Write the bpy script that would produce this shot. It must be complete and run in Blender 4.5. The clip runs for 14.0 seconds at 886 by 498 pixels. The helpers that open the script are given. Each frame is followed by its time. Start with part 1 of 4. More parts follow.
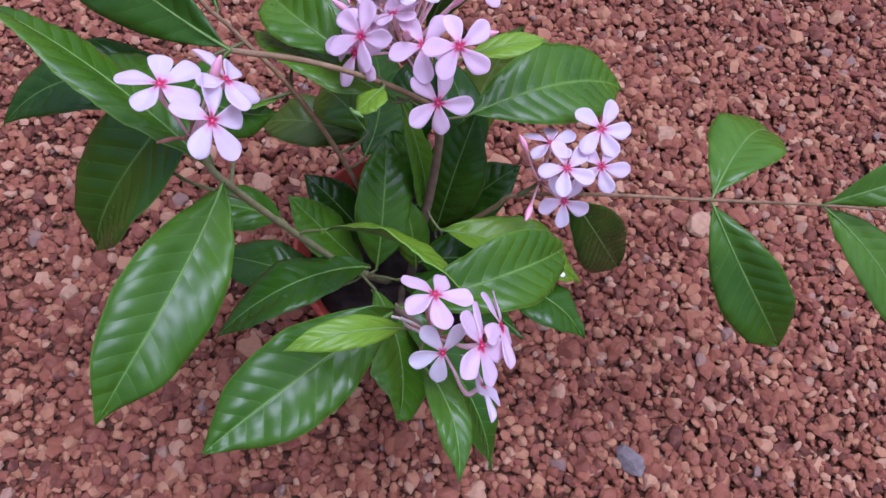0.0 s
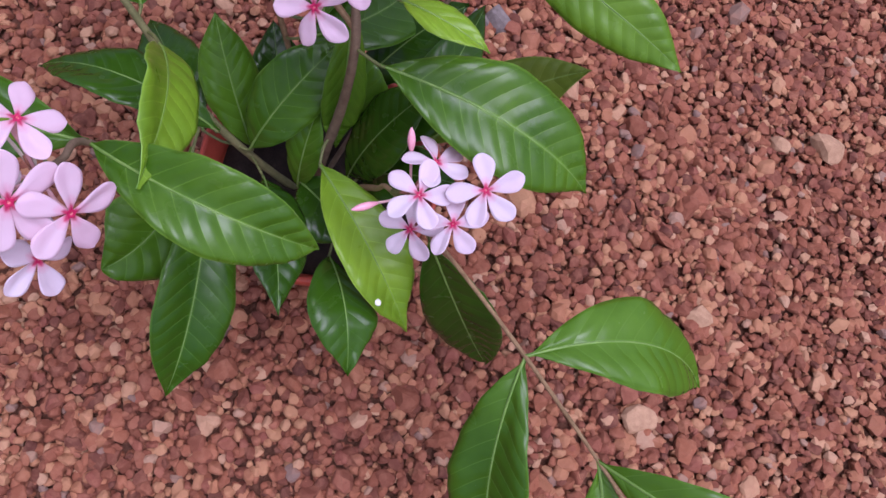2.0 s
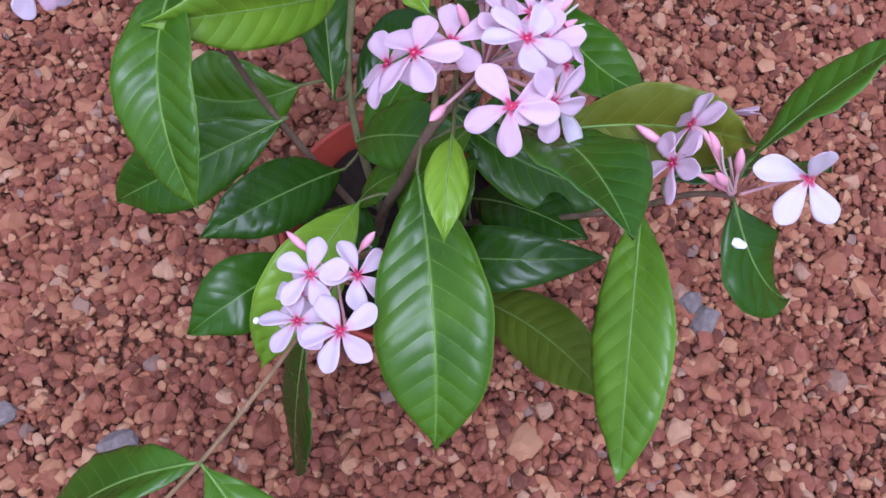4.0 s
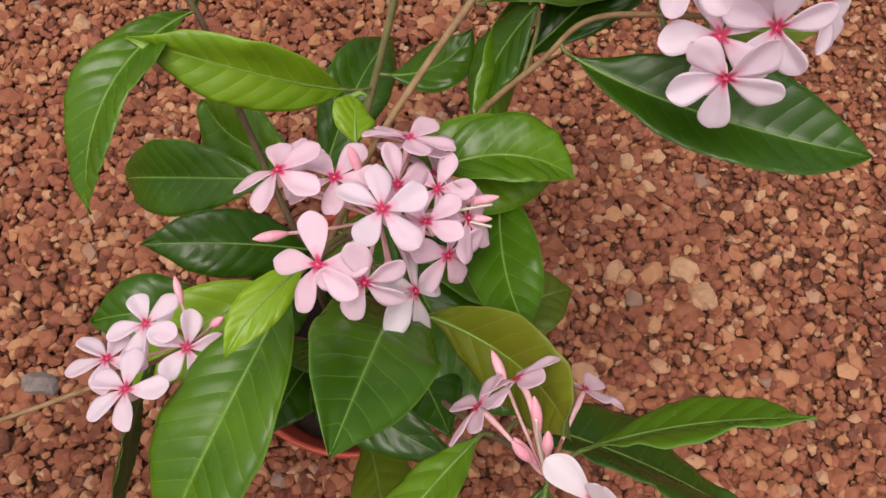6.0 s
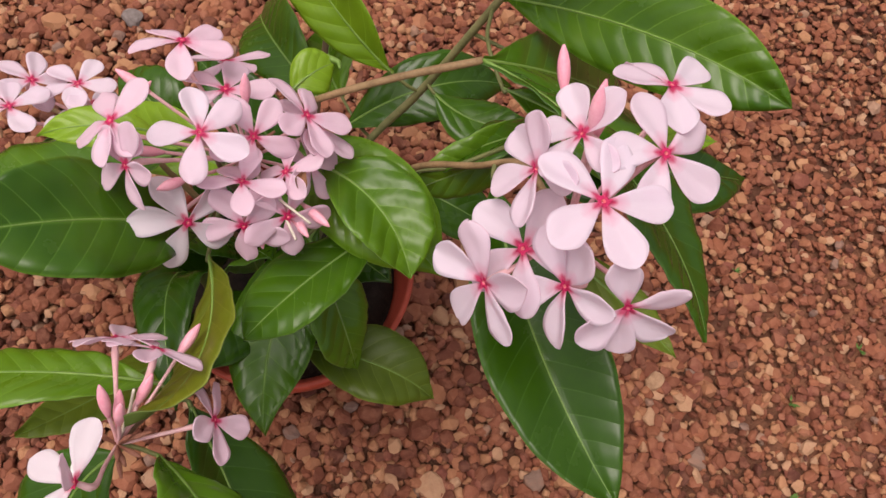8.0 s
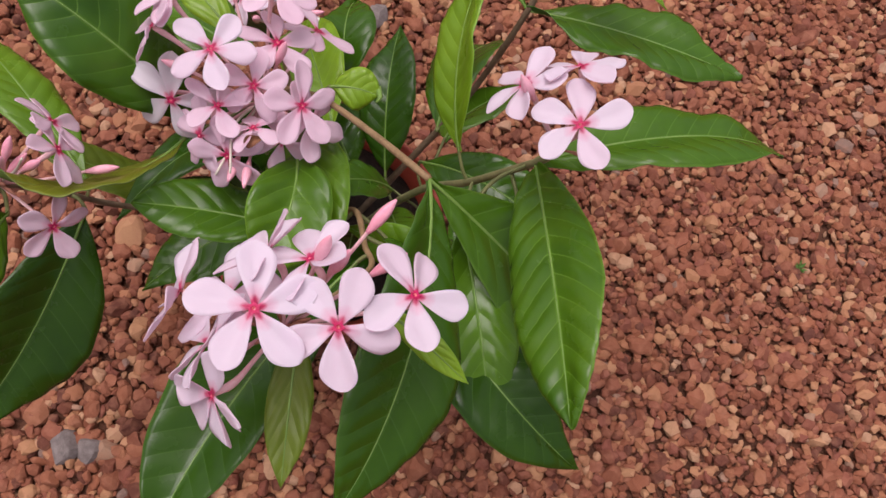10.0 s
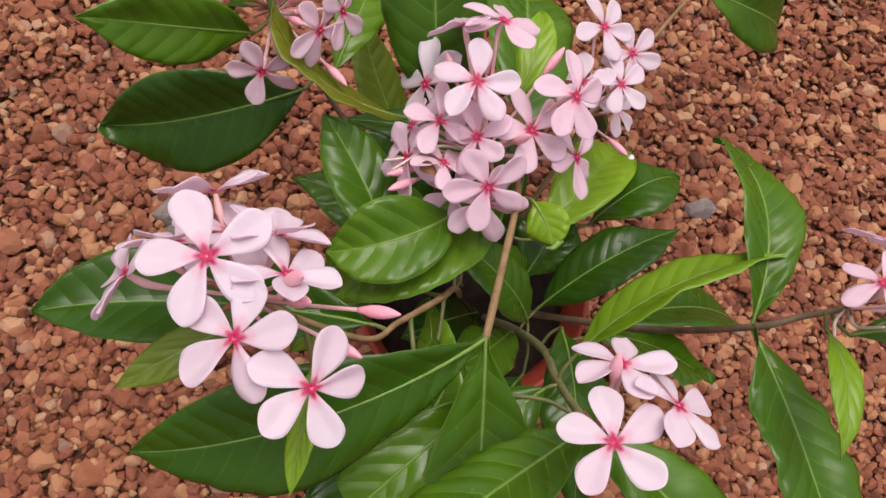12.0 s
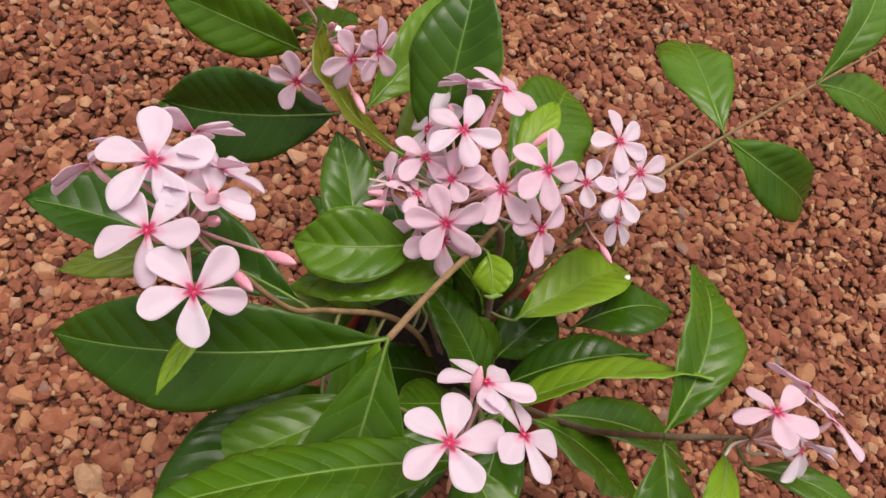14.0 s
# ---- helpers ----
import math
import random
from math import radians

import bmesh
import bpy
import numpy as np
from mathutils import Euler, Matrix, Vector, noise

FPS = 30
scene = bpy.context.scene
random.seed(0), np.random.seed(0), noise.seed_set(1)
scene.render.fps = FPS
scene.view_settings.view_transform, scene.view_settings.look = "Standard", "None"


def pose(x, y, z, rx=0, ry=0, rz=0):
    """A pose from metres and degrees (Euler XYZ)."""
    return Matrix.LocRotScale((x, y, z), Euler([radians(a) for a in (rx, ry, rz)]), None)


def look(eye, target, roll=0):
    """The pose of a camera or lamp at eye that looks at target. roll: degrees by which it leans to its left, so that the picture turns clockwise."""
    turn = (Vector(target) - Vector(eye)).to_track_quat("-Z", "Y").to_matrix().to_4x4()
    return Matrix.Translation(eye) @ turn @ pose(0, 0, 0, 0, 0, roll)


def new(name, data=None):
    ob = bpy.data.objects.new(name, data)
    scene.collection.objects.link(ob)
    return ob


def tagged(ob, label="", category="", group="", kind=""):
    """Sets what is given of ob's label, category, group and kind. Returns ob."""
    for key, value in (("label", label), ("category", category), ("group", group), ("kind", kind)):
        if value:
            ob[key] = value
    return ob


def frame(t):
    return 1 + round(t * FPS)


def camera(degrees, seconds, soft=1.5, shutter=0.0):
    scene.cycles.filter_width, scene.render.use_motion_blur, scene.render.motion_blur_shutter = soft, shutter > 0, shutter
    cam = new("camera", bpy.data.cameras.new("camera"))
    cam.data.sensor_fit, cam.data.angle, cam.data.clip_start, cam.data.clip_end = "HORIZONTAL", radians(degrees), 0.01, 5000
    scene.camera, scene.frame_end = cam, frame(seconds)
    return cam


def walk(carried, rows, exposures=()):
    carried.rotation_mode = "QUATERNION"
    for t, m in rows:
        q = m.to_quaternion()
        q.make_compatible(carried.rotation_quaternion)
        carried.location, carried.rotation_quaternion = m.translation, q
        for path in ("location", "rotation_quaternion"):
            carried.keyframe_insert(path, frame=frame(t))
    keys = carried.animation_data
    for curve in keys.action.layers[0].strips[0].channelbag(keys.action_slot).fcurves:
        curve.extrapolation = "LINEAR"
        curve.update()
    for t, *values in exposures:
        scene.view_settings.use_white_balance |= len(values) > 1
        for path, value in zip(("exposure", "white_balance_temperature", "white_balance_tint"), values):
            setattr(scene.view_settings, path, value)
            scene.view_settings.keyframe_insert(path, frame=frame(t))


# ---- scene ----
cam = camera(56.43, 14.0)
PATH = [
    (0, (0.0154, 0.0195, 0.7615), (0.0606, 0.2131, 0.3027), 13.72),
    (0.5, (0.0473, 0.0245, 0.7477), (0.0728, 0.2217, 0.2890), 19.52),
    (1, (0.1099, 0.0662, 0.7479), (0.0951, 0.2522, 0.2840), 17.08),
    (1.5, (0.1538, 0.1190, 0.7241), (0.1234, 0.2781, 0.2511), 18.82),
    (2, (0.2336, 0.1512, 0.7030), (0.1669, 0.2866, 0.2264), 22.04),
    (2.2, (0.2562, 0.1582, 0.6987), (0.1854, 0.2889, 0.2213), 26.37),
    (4.3, (0.2251, 0.3873, 0.6761), (0.0728, 0.3323, 0.2030), 5.96),
    (4.5, (0.2057, 0.3960, 0.6685), (0.0557, 0.3308, 0.1960), 4.95),
    (5, (0.1606, 0.4012, 0.6675), (0.0159, 0.3166, 0.1964), 2.42),
    (5.5, (0.1410, 0.4148, 0.6800), (-0.0045, 0.3002, 0.2156), 0.03),
    (6, (0.1150, 0.4682, 0.6744), (-0.0136, 0.3165, 0.2157), 1.19),
    (6.5, (0.0905, 0.5000, 0.6621), (-0.0300, 0.3339, 0.2062), 8.69),
    (7, (0.0465, 0.5029, 0.6614), (-0.0284, 0.3128, 0.2051), 9.48),
    (7.5, (-0.0019, 0.4967, 0.6664), (-0.0483, 0.3002, 0.2090), 10.45),
    (8, (-0.0560, 0.4950, 0.6708), (-0.0616, 0.2966, 0.2118), 13.34),
    (8.2, (-0.0761, 0.5009, 0.6804), (-0.0659, 0.2979, 0.2236), 15.64),
    (10.3, (-0.1834, 0.3737, 0.7211), (-0.0428, 0.2631, 0.2542), 21.11),
    (10.5, (-0.1852, 0.3694, 0.7234), (-0.0339, 0.2709, 0.2571), 24.22),
    (11, (-0.1672, 0.3514, 0.7040), (-0.0082, 0.2968, 0.2331), 28.99),
    (11.5, (-0.1445, 0.3297, 0.6986), (0.0092, 0.3092, 0.2232), 28.44),
    (12, (-0.1459, 0.3140, 0.7125), (0.0150, 0.3229, 0.2391), 27.08),
    (12.5, (-0.1541, 0.2627, 0.7268), (0.0225, 0.3104, 0.2615), 26.19),
    (13, (-0.1541, 0.2391, 0.7427), (0.0347, 0.3217, 0.2871), 20.91),
    (13.5, (-0.1547, 0.2290, 0.7407), (0.0372, 0.3253, 0.2891), 19.49),
    (14, (-0.1548, 0.2288, 0.7368), (0.0319, 0.3260, 0.2833), 21.56),
]
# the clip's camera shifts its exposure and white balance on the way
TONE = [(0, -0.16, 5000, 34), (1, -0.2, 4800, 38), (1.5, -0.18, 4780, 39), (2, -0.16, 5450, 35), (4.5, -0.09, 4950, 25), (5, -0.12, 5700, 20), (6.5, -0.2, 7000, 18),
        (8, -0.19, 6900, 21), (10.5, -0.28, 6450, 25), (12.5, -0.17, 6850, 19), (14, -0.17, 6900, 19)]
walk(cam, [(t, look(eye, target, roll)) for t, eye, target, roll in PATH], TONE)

# ---- light ----
world = bpy.data.worlds.new("overcast_sky")
scene.world = world
world.use_nodes = True
wn, wl = world.node_tree.nodes, world.node_tree.links
sky = wn.new("ShaderNodeTexSky")
sky.sky_type, sky.sun_disc, sky.sun_elevation, sky.sun_rotation = "NISHITA", False, radians(77), radians(69)
sky.air_density, sky.dust_density, sky.ozone_density = 0.7, 7.0, 0.5
veil = wn.new("ShaderNodeHueSaturation")
veil.inputs["Saturation"].default_value = 0.35
wl.new(sky.outputs[0], veil.inputs["Color"])
wl.new(veil.outputs[0], wn["Background"].inputs[0])
wn["Background"].inputs[1].default_value = 0.212
sun = new("sun", bpy.data.lights.new("sun", "SUN"))
sun.data.energy, sun.data.angle, sun.data.color = 0.8, radians(46), (1.0, 0.97, 0.92)
sun.matrix_world = look((0.26, 0.1, 1.2), (0, 0, 0))

# ---- materials ----
def shader(name):
    m = bpy.data.materials.new(name)
    m.use_nodes = True
    nt = m.node_tree
    return m, nt, nt.nodes["Principled BSDF"], nt.nodes["Material Output"]


def node(nt, kind, **values):
    n = nt.nodes.new(kind)
    for key, value in values.items():
        n.inputs[key.replace("_", " ")].default_value = value
    return n


def calc(nt, op, a, b=None, c=None, clamp=False):
    n = nt.nodes.new("ShaderNodeMath")
    n.operation, n.use_clamp = op, clamp
    for k, v in enumerate((a, b, c)):
        if v is None:
            continue
        if isinstance(v, (int, float)):
            n.inputs[k].default_value = v
        else:
            nt.links.new(v, n.inputs[k])
    return n.outputs[0]


def blend(nt, fac, a, b, mode="MIX"):
    n = nt.nodes.new("ShaderNodeMix")
    n.data_type, n.blend_type = "RGBA", mode
    for k, v in ((0, fac), (6, a), (7, b)):
        if isinstance(v, (int, float)):
            n.inputs[k].default_value = v
        elif isinstance(v, tuple):
            n.inputs[k].default_value = (*v, 1)
        else:
            nt.links.new(v, n.inputs[k])
    return n.outputs[2]


def noise_of(nt, scale, detail=4.0, rough=0.55, source="Object"):
    tc = nt.nodes.new("ShaderNodeTexCoord")
    n = node(nt, "ShaderNodeTexNoise", Scale=scale, Detail=detail, Roughness=rough)
    nt.links.new(tc.outputs[source], n.inputs["Vector"])
    return n.outputs["Fac"]


def ramp(nt, value, stops):
    n = nt.nodes.new("ShaderNodeValToRGB")
    el = n.color_ramp.elements
    while len(el) < len(stops):
        el.new(0.5)
    for e, (p, c) in zip(el, stops):
        e.position, e.color = p, (*c, 1)
    nt.links.new(value, n.inputs[0])
    return n.outputs[0]


def bump(nt, bsdf, height, strength, distance):
    n = node(nt, "ShaderNodeBump", Strength=strength, Distance=distance)
    nt.links.new(height, n.inputs["Height"])
    nt.links.new(n.outputs[0], bsdf.inputs["Normal"])
    return n


def through_light(nt, bsdf, out, colour, amount):
    """Adds the light that a thin blade lets through."""
    tr = nt.nodes.new("ShaderNodeBsdfTranslucent")
    if isinstance(colour, tuple):
        tr.inputs[0].default_value = (*colour, 1)
    else:
        nt.links.new(colour, tr.inputs[0])
    mix = nt.nodes.new("ShaderNodeMixShader")
    mix.inputs[0].default_value = amount
    nt.links.new(bsdf.outputs[0], mix.inputs[1])
    nt.links.new(tr.outputs[0], mix.inputs[2])
    nt.links.new(mix.outputs[0], out.inputs[0])


def leaf_material(name, deep, fresh, rough, under=False):
    m, nt, b, out = shader(name)
    uv = nt.nodes.new("ShaderNodeUVMap")
    sep = nt.nodes.new("ShaderNodeSeparateXYZ")
    nt.links.new(uv.outputs[0], sep.inputs[0])
    u, v = sep.outputs[0], sep.outputs[1]
    w = calc(nt, "MULTIPLY", calc(nt, "ABSOLUTE", calc(nt, "SUBTRACT", v, 0.5)), 2.0)
    # side veins: u counts them along the blade and already sweeps forward towards the margin
    phase = calc(nt, "MULTIPLY", u, 9.0)
    wave = calc(nt, "ABSOLUTE", calc(nt, "SINE", calc(nt, "MULTIPLY", phase, math.pi)))
    vein = calc(nt, "MULTIPLY", calc(nt, "SUBTRACT", 1.0, calc(nt, "MULTIPLY", wave, 7.5), clamp=True), calc(nt, "SUBTRACT", 1.0, calc(nt, "MULTIPLY", w, 0.6)))
    rib = calc(nt, "SUBTRACT", 1.0, calc(nt, "MULTIPLY", w, 16.0), clamp=True)
    info = nt.nodes.new("ShaderNodeObjectInfo")
    broad, fine = noise_of(nt, 18.0, 3.0), noise_of(nt, 260.0, 3.0)
    tone = calc(nt, "ADD", calc(nt, "MULTIPLY", broad, 0.9), calc(nt, "MULTIPLY", info.outputs["Random"], 0.45))
    base = ramp(nt, tone, [(0.25, tuple(0.9 * c for c in deep)), (0.95, tuple(1.15 * c for c in fresh))])
    base = blend(nt, calc(nt, "MULTIPLY", fine, 0.22), base, tuple(0.55 * c for c in deep))
    pale = tuple(min(1.0, 1.7 * f + 0.03) for f in fresh)
    base = blend(nt, calc(nt, "MULTIPLY", vein, 0.42), base, pale)
    base = blend(nt, calc(nt, "MULTIPLY", rib, 0.4), base, pale)
    margin = calc(nt, "MULTIPLY", calc(nt, "SUBTRACT", w, 0.95), 20.0, clamp=True)
    base = blend(nt, calc(nt, "MULTIPLY", margin, 0.45), base, pale)
    nt.links.new(base, b.inputs["Base Color"])
    rgh = calc(nt, "ADD", rough, calc(nt, "MULTIPLY", calc(nt, "SUBTRACT", noise_of(nt, 60.0, 4.0), 0.5), 0.22))
    nt.links.new(rgh, b.inputs["Roughness"])
    b.inputs["Specular IOR Level"].default_value = 0.22 if under else 0.34
    h = calc(nt, "SUBTRACT", calc(nt, "POWER", wave, 0.6), calc(nt, "MULTIPLY", rib, 0.8))
    h = calc(nt, "ADD", h, calc(nt, "MULTIPLY", noise_of(nt, 75.0, 3.0), 0.2))
    bump(nt, b, h, 0.23, -0.001 if under else 0.001)
    through_light(nt, b, out, tuple(min(1.0, 1.6 * c) for c in fresh), 0.18)
    return m


def petal_material(name, tip, inner, eye):
    m, nt, b, out = shader(name)
    uv = nt.nodes.new("ShaderNodeUVMap")
    sep = nt.nodes.new("ShaderNodeSeparateXYZ")
    nt.links.new(uv.outputs[0], sep.inputs[0])
    info = nt.nodes.new("ShaderNodeObjectInfo")
    along = calc(nt, "ADD", sep.outputs[0], calc(nt, "MULTIPLY", calc(nt, "SUBTRACT", noise_of(nt, 300.0, 3.0), 0.5), 0.12))
    off = calc(nt, "ABSOLUTE", calc(nt, "SUBTRACT", sep.outputs[1], 0.5))
    along = calc(nt, "ADD", along, calc(nt, "MULTIPLY", off, 0.22))
    base = ramp(nt, along, [(0.11, eye), (0.2, inner), (0.37, tip), (1.0, tip)])
    streak = calc(nt, "ABSOLUTE", calc(nt, "SINE", calc(nt, "MULTIPLY", sep.outputs[1], 40.0)))
    base = blend(nt, calc(nt, "MULTIPLY", streak, 0.03), base, inner)
    base = blend(nt, calc(nt, "MULTIPLY", calc(nt, "POWER", info.outputs["Random"], 1.6), 0.22), base, inner)
    base = blend(nt, calc(nt, "MULTIPLY", noise_of(nt, 90.0, 4.0), 0.07), base, inner)
    nt.links.new(base, b.inputs["Base Color"])
    b.inputs["Roughness"].default_value = 0.55
    b.inputs["Specular IOR Level"].default_value = 0.3
    bump(nt, b, noise_of(nt, 160.0, 3.0), 0.15, 0.0004)
    through_light(nt, b, out, blend(nt, 0.18, base, inner), 0.5)
    return m


def plain(name, low, high, scale, rough, relief=0.3, depth=0.0005, spec=0.3):
    m, nt, b, _ = shader(name)
    n = calc(nt, "ADD", calc(nt, "MULTIPLY", noise_of(nt, scale, 4.0), 0.65), calc(nt, "MULTIPLY", noise_of(nt, scale * 7, 3.0), 0.35))
    nt.links.new(ramp(nt, n, [(0.3, low), (0.7, high)]), b.inputs["Base Color"])
    b.inputs["Roughness"].default_value = rough
    b.inputs["Specular IOR Level"].default_value = spec
    bump(nt, b, n, relief, depth)
    return m


def earth_material():
    """Dark crumbly earth under the stones, packed and sandier in a patch beside the plant and farther out."""
    m, nt, b, _ = shader("gravelly_earth")
    n = calc(nt, "ADD", calc(nt, "MULTIPLY", noise_of(nt, 75.0, 4.0), 0.65), calc(nt, "MULTIPLY", noise_of(nt, 520.0, 3.0), 0.35))
    dark = ramp(nt, n, [(0.3, (0.05, 0.02, 0.011)), (0.7, (0.14, 0.058, 0.032))])
    sand = ramp(nt, n, [(0.3, (0.12, 0.047, 0.025)), (0.7, (0.26, 0.112, 0.058))])
    where = nt.nodes.new("ShaderNodeTexCoord").outputs["Object"]
    stray = calc(nt, "MULTIPLY", calc(nt, "SUBTRACT", noise_of(nt, 5.0, 4.0), 0.5), 0.45)

    def reach(centre):
        d = nt.nodes.new("ShaderNodeVectorMath")
        d.operation = "DISTANCE"
        nt.links.new(where, d.inputs[0])
        d.inputs[1].default_value = centre
        return calc(nt, "ADD", d.outputs["Value"], stray)

    patch = calc(nt, "MULTIPLY", calc(nt, "SUBTRACT", 0.5, reach((-0.78, 0.35, 0.0))), 6.0, clamp=True)
    beyond = calc(nt, "MULTIPLY", calc(nt, "SUBTRACT", reach((0.05, 0.3, 0.0)), 0.75), 2.5, clamp=True)
    nt.links.new(blend(nt, calc(nt, "MAXIMUM", patch, beyond), dark, sand), b.inputs["Base Color"])
    b.inputs["Roughness"].default_value = 0.95
    b.inputs["Specular IOR Level"].default_value = 0.3
    bump(nt, b, n, 0.9, 0.004)
    return m


def stone_material(name, joined):
    m, nt, b, _ = shader(name)
    if joined:
        pick = nt.nodes.new("ShaderNodeNewGeometry").outputs["Random Per Island"]
    else:
        pick = nt.nodes.new("ShaderNodeObjectInfo").outputs["Random"]
    base = ramp(nt, pick, STONE_TONES)
    fine, coarse = noise_of(nt, 420.0, 5.0, 0.65), noise_of(nt, 120.0, 3.0)
    base = blend(nt, calc(nt, "MULTIPLY", fine, 0.36), base, (0.14, 0.05, 0.03))
    base = blend(nt, calc(nt, "MULTIPLY", calc(nt, "SUBTRACT", coarse, 0.45, clamp=True), 1.4), base, (0.37, 0.17, 0.098))
    nt.links.new(base, b.inputs["Base Color"])
    b.inputs["Roughness"].default_value = 0.82
    b.inputs["Specular IOR Level"].default_value = 0.25
    bump(nt, b, fine, 0.4, 0.001)
    return m


STONE_TONES = [(0.0, (0.085, 0.028, 0.018)), (0.14, (0.165, 0.052, 0.027)), (0.32, (0.235, 0.08, 0.04)), (0.48, (0.28, 0.1, 0.048)),
               (0.6, (0.2, 0.062, 0.04)), (0.74, (0.34, 0.142, 0.068)), (0.9, (0.43, 0.225, 0.11)), (0.97, (0.47, 0.285, 0.165)), (1.0, (0.19, 0.13, 0.105))]
LEAF = {
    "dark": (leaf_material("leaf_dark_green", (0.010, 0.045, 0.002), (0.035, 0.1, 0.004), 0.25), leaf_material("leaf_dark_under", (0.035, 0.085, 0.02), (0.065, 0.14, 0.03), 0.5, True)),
    "mid": (leaf_material("leaf_green", (0.019, 0.08, 0.003), (0.08, 0.185, 0.008), 0.24), leaf_material("leaf_green_under", (0.045, 0.11, 0.02), (0.085, 0.19, 0.035), 0.5, True)),
    "light": (leaf_material("leaf_fresh_green", (0.085, 0.2, 0.006), (0.2, 0.345, 0.014), 0.31), leaf_material("leaf_fresh_under", (0.08, 0.19, 0.03), (0.16, 0.32, 0.05), 0.5, True)),
    "soft": (leaf_material("leaf_soft_green", (0.034, 0.112, 0.004), (0.115, 0.235, 0.01), 0.25), leaf_material("leaf_soft_under", (0.06, 0.15, 0.025), (0.12, 0.25, 0.045), 0.5, True)),
    "bronze": (leaf_material("leaf_bronze_green", (0.075, 0.115, 0.004), (0.175, 0.2, 0.012), 0.36), leaf_material("leaf_bronze_under", (0.05, 0.085, 0.015), (0.09, 0.13, 0.025), 0.5, True)),
    "olive": (leaf_material("leaf_olive_green", (0.045, 0.09, 0.004), (0.12, 0.175, 0.01), 0.42), leaf_material("leaf_olive_under", (0.07, 0.13, 0.02), (0.13, 0.21, 0.04), 0.5, True)),
}
RIB = plain("leaf_midrib", (0.10, 0.2, 0.03), (0.19, 0.31, 0.07), 90, 0.4)
PETAL = petal_material("petal_pink_white", (0.862, 0.822, 0.885), (0.84, 0.56, 0.67), (0.62, 0.015, 0.12))
PETAL_PINK = petal_material("petal_rosy", (0.88, 0.735, 0.815), (0.85, 0.53, 0.65), (0.62, 0.015, 0.12))
PETAL_UNDER = petal_material("petal_underside_pink", (0.87, 0.73, 0.8), (0.85, 0.55, 0.66), (0.8, 0.3, 0.4))
PETAL_WHITE = petal_material("petal_white", (0.86, 0.85, 0.87), (0.84, 0.73, 0.77), (0.7, 0.12, 0.22))
EYE = plain("flower_eye_crimson", (0.36, 0.004, 0.05), (0.54, 0.02, 0.11), 300, 0.5)
THROAT = plain("flower_throat", (0.6, 0.1, 0.16), (0.75, 0.3, 0.28), 300, 0.5)
TUBE = plain("flower_tube_pink", (0.68, 0.36, 0.38), (0.78, 0.55, 0.54), 120, 0.5)
BUD = plain("flower_bud_pink", (0.75, 0.27, 0.36), (0.85, 0.48, 0.54), 110, 0.45)
STALK = plain("stalk_green_brown", (0.08, 0.1, 0.03), (0.17, 0.18, 0.06), 140, 0.55)
BARK = plain("stem_bark", (0.1, 0.068, 0.04), (0.23, 0.165, 0.1), 130, 0.7, 0.5, 0.0008)
BARK_TAN = plain("stem_tan", (0.16, 0.1, 0.045), (0.33, 0.22, 0.11), 130, 0.6, 0.4, 0.0006)
BARK_GREEN = plain("stem_green", (0.12, 0.13, 0.05), (0.26, 0.25, 0.11), 120, 0.55, 0.4, 0.0006)
WITHERED = plain("withered_petal", (0.13, 0.055, 0.028), (0.32, 0.15, 0.07), 200, 0.8)
POT = plain("red_plastic_pot", (0.36, 0.05, 0.028), (0.5, 0.085, 0.045), 35, 0.45, 0.15, 0.0004, 0.4)
SOIL = plain("potting_soil", (0.012, 0.008, 0.006), (0.04, 0.026, 0.018), 120, 0.95, 0.9, 0.004)
EARTH = earth_material()
STONES = stone_material("red_gravel", True)
STONE_PIECE = stone_material("red_gravel_piece", False)
CALYX = plain("calyx_red_brown", (0.2, 0.075, 0.045), (0.42, 0.2, 0.13), 200, 0.6)
STYLE = plain("dry_style", (0.5, 0.45, 0.36), (0.66, 0.6, 0.5), 150, 0.6)
WHITE = plain("white_fleck", (0.7, 0.7, 0.66), (0.85, 0.85, 0.82), 200, 0.6)
MOSS = plain("weed_green", (0.05, 0.12, 0.02), (0.12, 0.22, 0.05), 200, 0.6)


# ---- making things ----
WORLD_OF = {}
STEM_POINTS = []


def link_mesh(name, verts, faces, materials, slots=None, smooth=True, uvs=None, origin=(0, 0, 0)):
    me = bpy.data.meshes.new(name)
    o = Vector(origin)
    me.from_pydata([tuple(Vector(v) - o) for v in verts], [], faces)
    for m in materials:
        me.materials.append(m)
    if slots:
        me.polygons.foreach_set("material_index", slots)
    me.polygons.foreach_set("use_smooth", [smooth] * len(faces))
    if uvs:
        layer = me.uv_layers.new(name="UVMap")
        for loop in me.loops:
            layer.data[loop.index].uv = uvs[loop.vertex_index]
    me.update()
    return me


def place(name, me, parent=None, m=None, label=""):
    """Links a mesh as an object at the world pose m, under its thing or part."""
    ob = new(name, me)
    m = m or Matrix()
    if parent is not None:
        ob.parent = parent
        ob.matrix_parent_inverse = WORLD_OF[parent.name].inverted()
    ob.matrix_basis = m
    WORLD_OF[ob.name] = m.copy()
    return tagged(ob, label)


